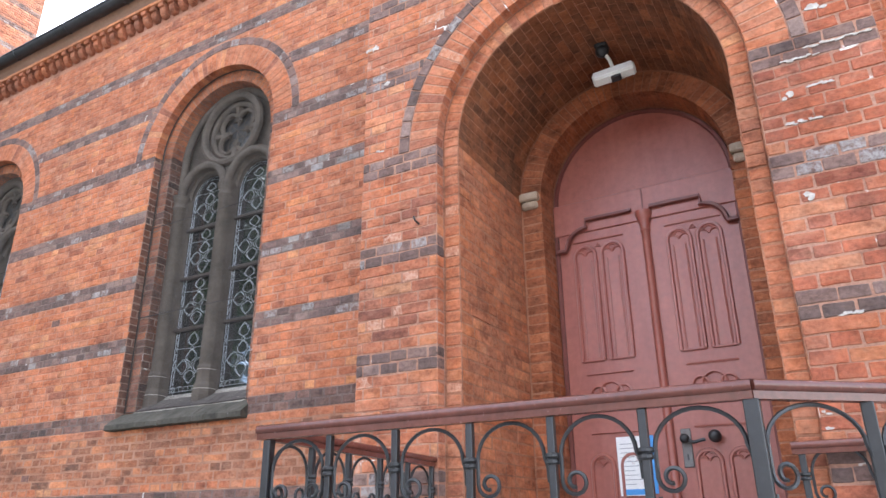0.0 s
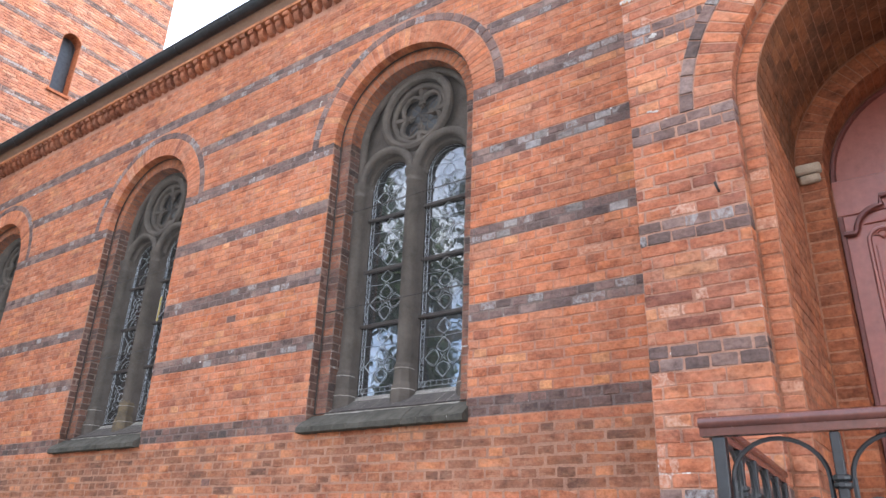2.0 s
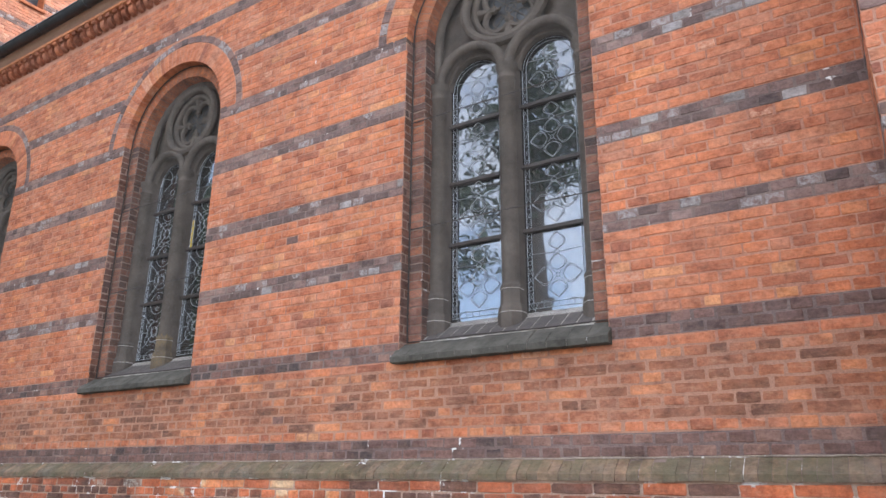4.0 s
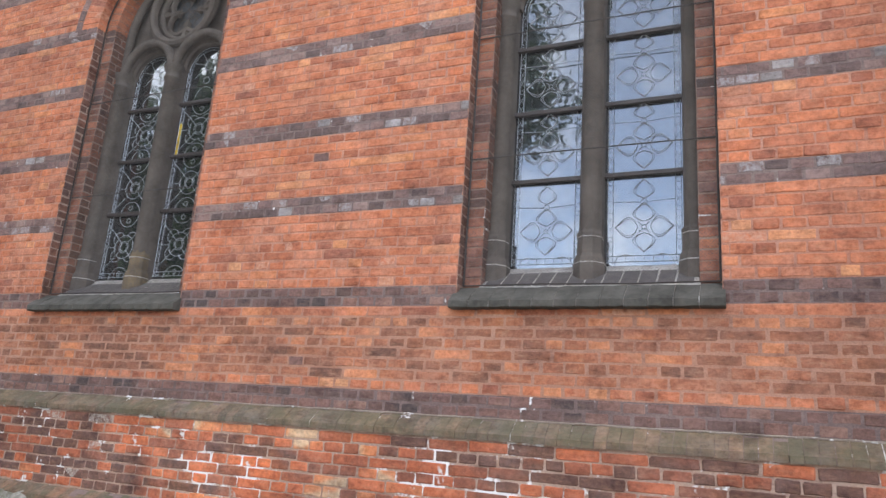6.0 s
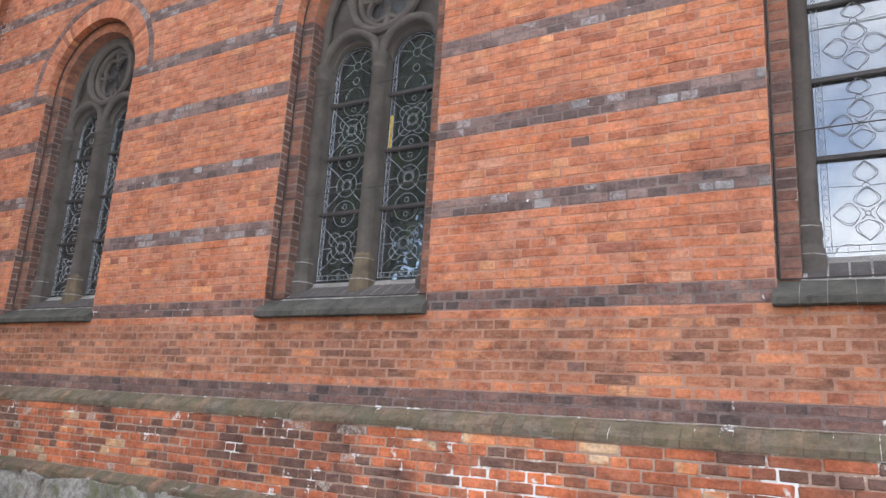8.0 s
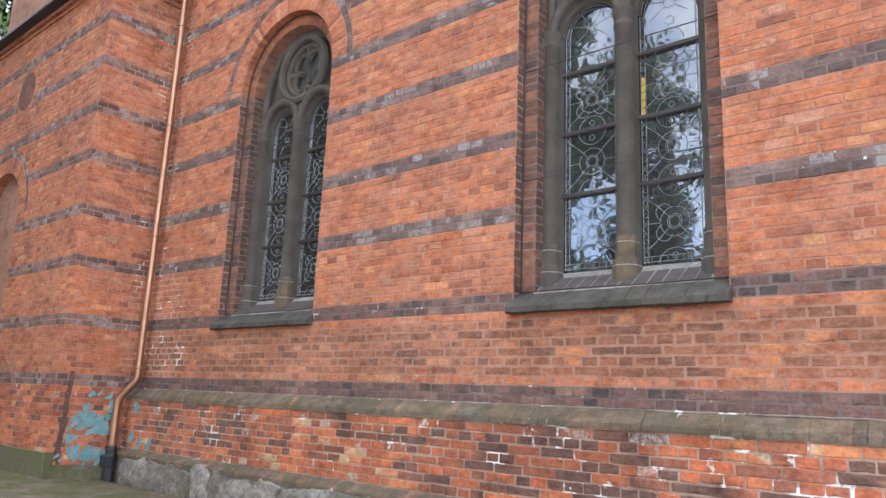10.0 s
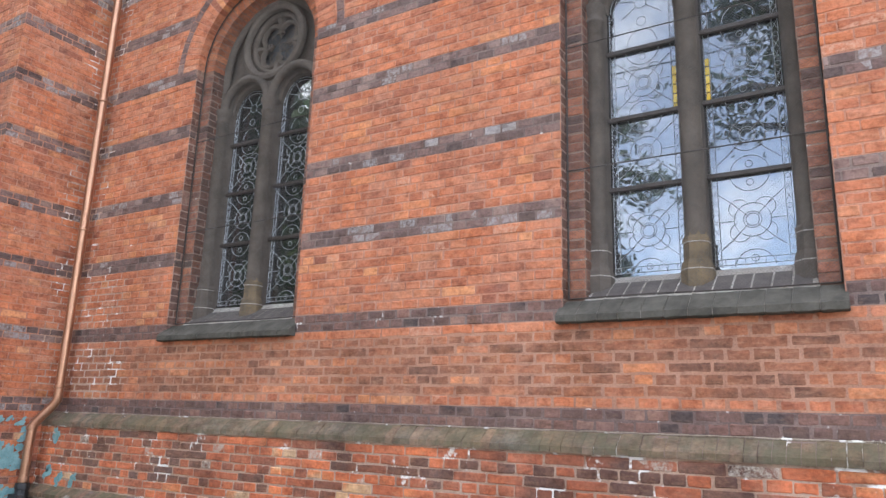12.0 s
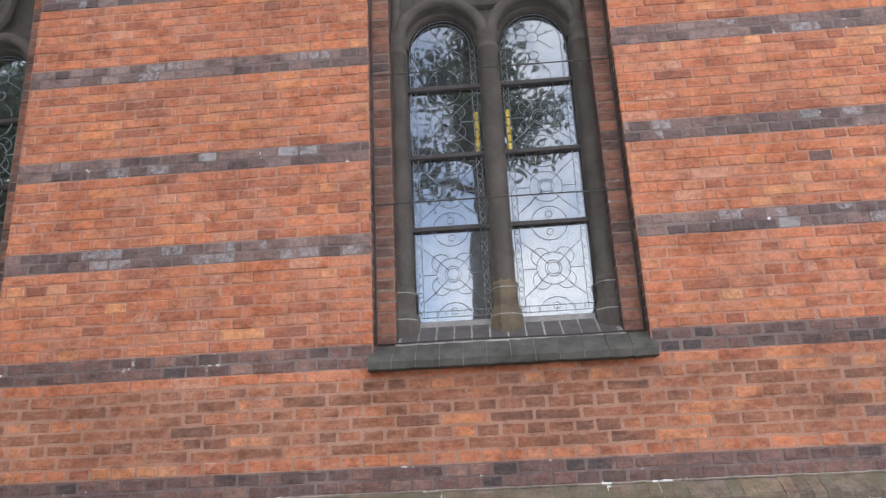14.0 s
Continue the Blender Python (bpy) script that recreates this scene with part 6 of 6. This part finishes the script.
# porch brickwork
pick = lambda u0, u1, z: u1 < 3.34 and 1.2 < z < 5.0
front = Brickwork(wall_porch, lambda u, z: Vector((u, PORCH_Y, z)), (0, -1, 0), MATS, pick)
front.wear, front.joint = 0.0040, 0.0085
hole = [(PC, P_HALF, 0.42, P_SPRING, 1.40)]
for k in range(-25, 51):
    for a, b in free_spans(Z0 + (k + 0.5) * COURSE, PX0, PX1, hole):
        front.course(k, a, b, 1 if k in DARK_ROWS else (10 if a > PC else 12), 0.03)
front.done("brickwork")
for x, s in ((PX0, -1), (PX1, 1)):
    side = Brickwork(wall_porch, lambda u, z, x=x: Vector((x, u, z)), (s, 0, 0), MATS)
    for k in range(-25, 51):
        side.course(k, PORCH_Y + 0.004, 0.0, 1 if k in DARK_ROWS else 0, 0.1)
    side.done("brickwork")
wedge_ring(wall_porch, "arch_brick", PC, P_SPRING, P_HALF, 1.305, PORCH_Y, -0.72, 50, MAT_RED)
wedge_ring(wall_porch, "hood_brick", PC, P_SPRING, 1.312, 1.395, PORCH_Y - 0.004, -0.76, 32, MAT_DARK)
wedge_ring(wall_porch, "arch_brick", PC, P_SPRING, BARREL, P_HALF - 0.006, -0.712, -0.60, 44, MAT_RED)
wedge_ring(wall_porch, "arch_brick", PC, P_SPRING, INNER, BARREL - 0.006, 0.4265, 0.695, 40, MAT_RUSTY, joint=0.005)
for s in (-1, 1):
    outer = Brickwork(wall_porch, lambda u, z, s=s: Vector((PC + s * P_HALF, u, z)), (-s, 0, 0), MATS)
    nook = Brickwork(wall_porch, lambda u, z, s=s: Vector((PC + s * u, -0.712, z)), (0, -1, 0), MATS)
    barrel = Brickwork(wall_porch, lambda u, z, s=s: Vector((PC + s * (BARREL - 0.006), u, z)), (-s, 0, 0), MATS)
    inner = Brickwork(wall_porch, lambda u, z, s=s: Vector((PC + s * u, 0.4265, z)), (0, -1, 0), MATS)
    deep = Brickwork(wall_porch, lambda u, z, s=s: Vector((PC + s * INNER, u, z)), (-s, 0, 0), MATS)
    for k in range(-19, 21):
        z0, z1 = Z0 + k * COURSE, Z0 + (k + 1) * COURSE
        outer.brick(PORCH_Y + 0.002, -0.713, z0, z1, 1 if k in DARK_ROWS else 0)
        nook.brick(BARREL - 0.004, P_HALF - 0.004, z0, z1, 0)
        barrel.course(k, -0.70, 0.42, 9, 0.06 * (k % 3))
        inner.brick(INNER, BARREL - 0.01, z0, z1, 4)
        deep.course(k, 0.42, 0.69, 4)
    for q in (outer, nook, barrel, inner, deep):
        q.done("brickwork")
    cap = bmesh.new()
    box(cap, PC + s * 0.86 - 0.085, PC + s * 0.86 + 0.085, 0.37, 0.45, P_SPRING - 0.03, P_SPRING + 0.045, 0.012)
    box(cap, PC + s * 0.86 - 0.07, PC + s * 0.86 + 0.07, 0.385, 0.45, P_SPRING - 0.10, P_SPRING - 0.034, 0.015)
    part("capital", cap, MAT_CAPITAL, wall_porch, "pale worn stone capital")
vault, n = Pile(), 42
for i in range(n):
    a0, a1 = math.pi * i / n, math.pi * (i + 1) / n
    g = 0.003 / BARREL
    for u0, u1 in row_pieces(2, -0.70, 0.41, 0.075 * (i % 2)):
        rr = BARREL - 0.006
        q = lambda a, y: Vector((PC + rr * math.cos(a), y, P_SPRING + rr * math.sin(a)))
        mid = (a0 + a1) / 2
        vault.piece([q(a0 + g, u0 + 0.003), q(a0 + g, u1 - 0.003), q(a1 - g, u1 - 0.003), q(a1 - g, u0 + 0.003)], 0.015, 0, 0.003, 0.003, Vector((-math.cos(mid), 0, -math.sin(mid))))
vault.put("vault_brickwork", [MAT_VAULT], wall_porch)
bm = bmesh.new()
box(bm, PX0 - 0.10, P_HALF * -1 + PC, PORCH_Y - 0.09, PORCH_Y + 0.1, GROUND - 0.1, 1.0)
prism(bm, [(PX0 - 0.11, 1.0), (PC - P_HALF, 1.0), (PC - P_HALF, 1.06), (PX0 - 0.11, 1.06)], PORCH_Y - 0.10, PORCH_Y + 0.1)
prism(bm, [(PX0 - 0.08, 1.06), (PC - P_HALF, 1.06), (PC - P_HALF, 1.13), (PX0 - 0.03, 1.13)], PORCH_Y - 0.03, PORCH_Y + 0.1)
part("plinth_cap", bm, MAT_CANT, wall_porch, "mossy stone plinth at the porch corner")

# nave wall past the porch
bm = bmesh.new()
box(bm, PX1 - 0.1, X_PORCH + 8, 0.004, 0.6, GROUND - 0.2, EAVES + 0.5)
wall_east = tagged(part("wall_nave_east", bm, MAT_MORTAR, None), "red brick church wall beyond the porch", "wall", kind="structure")
beyond = Brickwork(wall_east, lambda u, z: Vector((u, 0, z)), (0, -1, 0), MATS)
for k in range(-25, 65):
    beyond.course(k, PX1 + 0.002, PX1 + 2.4, 1 if k in DARK_ROWS else 0)
beyond.done("brickwork")

# transept brickwork
side = Brickwork(wall_transept, lambda u, z: Vector((X_CORNER, u, z)), (1, 0, 0), MATS)
face = Brickwork(wall_transept, lambda u, z: Vector((u, TY, z)), (0, -1, 0), MATS)
for k in range(-24, 65):
    m = 1 if k in DARK_ROWS else (3 if k < -10 else 0)
    side.course(k, TY + 0.004, 0.0, m, 0.07)
    for a, b in free_spans(Z0 + (k + 0.5) * COURSE, -17.5, X_CORNER, [(*T_DOOR, T_DOOR[1] + 0.36), ]):
        face.course(k, a, b, m)
side.done("brickwork")
face.done("brickwork")
wedge_ring(wall_transept, "arch_brick", T_DOOR[0], T_DOOR[3], T_DOOR[1], T_DOOR[1] + 0.26, TY, TY + 0.2, 36, MAT_RED)
wedge_ring(wall_transept, "hood_brick", T_DOOR[0], T_DOOR[3], T_DOOR[1] + 0.27, T_DOOR[1] + 0.355, TY - 0.003, TY + 0.05, 22, MAT_DARK)
wedge_ring(wall_transept, "arch_brick", T_DOOR[0], T_DOOR[3], T_DOOR[1] - 0.16, T_DOOR[1] - 0.01, TY + 0.2, TY + 0.5, 30, MAT_BROWN)
O_X, O_Z = -14.68, 5.94
oval = lambda r, q: [(O_X + 0.97 * r * math.cos(2 * math.pi * i / q), O_Z + r * math.sin(2 * math.pi * i / q)) for i in range(q)]
bm = bmesh.new()
rim = oval(0.345, 28)
fa = [bm.verts.new((x, TY - 0.004, z)) for x, z in rim]
fb = [bm.verts.new((x, TY + 0.003, z)) for x, z in rim]
fc = [bm.verts.new((x, TY - 0.004, z)) for x, z in oval(0.42, 28)]
for i in range(28):
    k = (i + 1) % 28
    bm.faces.new((fa[i], fa[k], fb[k], fb[i]))
    bm.faces.new((fc[i], fc[k], fa[k], fa[i]))
part("oval_rim", bm, MAT_BROWN, wall_transept)
# flush disk, its brown painted for the shaded inside of an uncut opening
bm = bmesh.new()
prism(bm, oval(0.345, 28), TY - 0.0025, TY + 0.003)
part("oval_shutter", bm, MAT_DARK_BROWN, wall_transept, "dark brown oval blind opening")
bm = bmesh.new()
box(bm, -17.5, X_CORNER + 0.03, TY - 0.03, TY + 0.1, GROUND - 0.2, 0.30, 0.01)
box(bm, X_CORNER - 0.1, X_CORNER + 0.012, TY + 0.1, -0.02, GROUND - 0.2, 0.14, 0.004)
part("rendered_base", bm, MAT_RENDER, wall_transept, "grey mossy rendered base")

# tower brickwork
MAT_TOWER = brick_material("tower_brick", [(0.0, (0.26, 0.105, 0.070)), (0.4, (0.36, 0.145, 0.092)), (0.8, (0.42, 0.172, 0.106)), (1.0, (0.46, 0.24, 0.16))], None, (0.5, 0.4), film=0.6)
tw = Brickwork(tower, lambda u, z: Vector((TW_X, u, z)), (1, 0, 0), [MAT_TOWER, MAT_DARK])
for k in range(84, 186):
    z = Z0 + (k + 0.5) * COURSE
    spans = free_spans(z, TW_Y0, TW_Y1, [(1.66, 0.24, 11.2, 12.76, 0.24)])
    for a, b in spans:
        tw.course(k, a, b, 1 if k % 9 in (1, 2) else 0)
tw.done("brickwork")
bm = bmesh.new()
for i in range(12):
    p, q = [(1.66 + 0.24 * math.cos(math.pi * k / 12), 12.76 + 0.24 * math.sin(math.pi * k / 12)) for k in (i, i + 1)]
    prism(bm, [q, p, (p[0], 13.005), (q[0], 13.005)], TW_X - 0.345, TW_X - 0.006)
for v in bm.verts:
    v.co = Vector((v.co.y, v.co.x, v.co.z))
part("slit_head", bm, MAT_RUSTY, tower, "round brick head of the slit window")
bm = bmesh.new()
box(bm, TW_X - 0.34, TW_X - 0.008, 1.415, 1.425, 11.2, 12.76)
box(bm, TW_X - 0.34, TW_X - 0.008, 1.895, 1.905, 11.2, 12.76)
part("slit_jamb", bm, MAT_RUSTY, tower)
bm = bmesh.new()
box(bm, TW_X - 0.33, TW_X - 0.32, 1.42, 1.90, 11.2, 13.0)
part("slit_pane", bm, MAT_DIM, tower)
bm = bmesh.new()
box(bm, TW_X - 0.2, TW_X + 0.05, 1.38, 1.94, 11.12, 11.2, 0.01)
part("slit_sill", bm, MAT_RUSTY, tower)
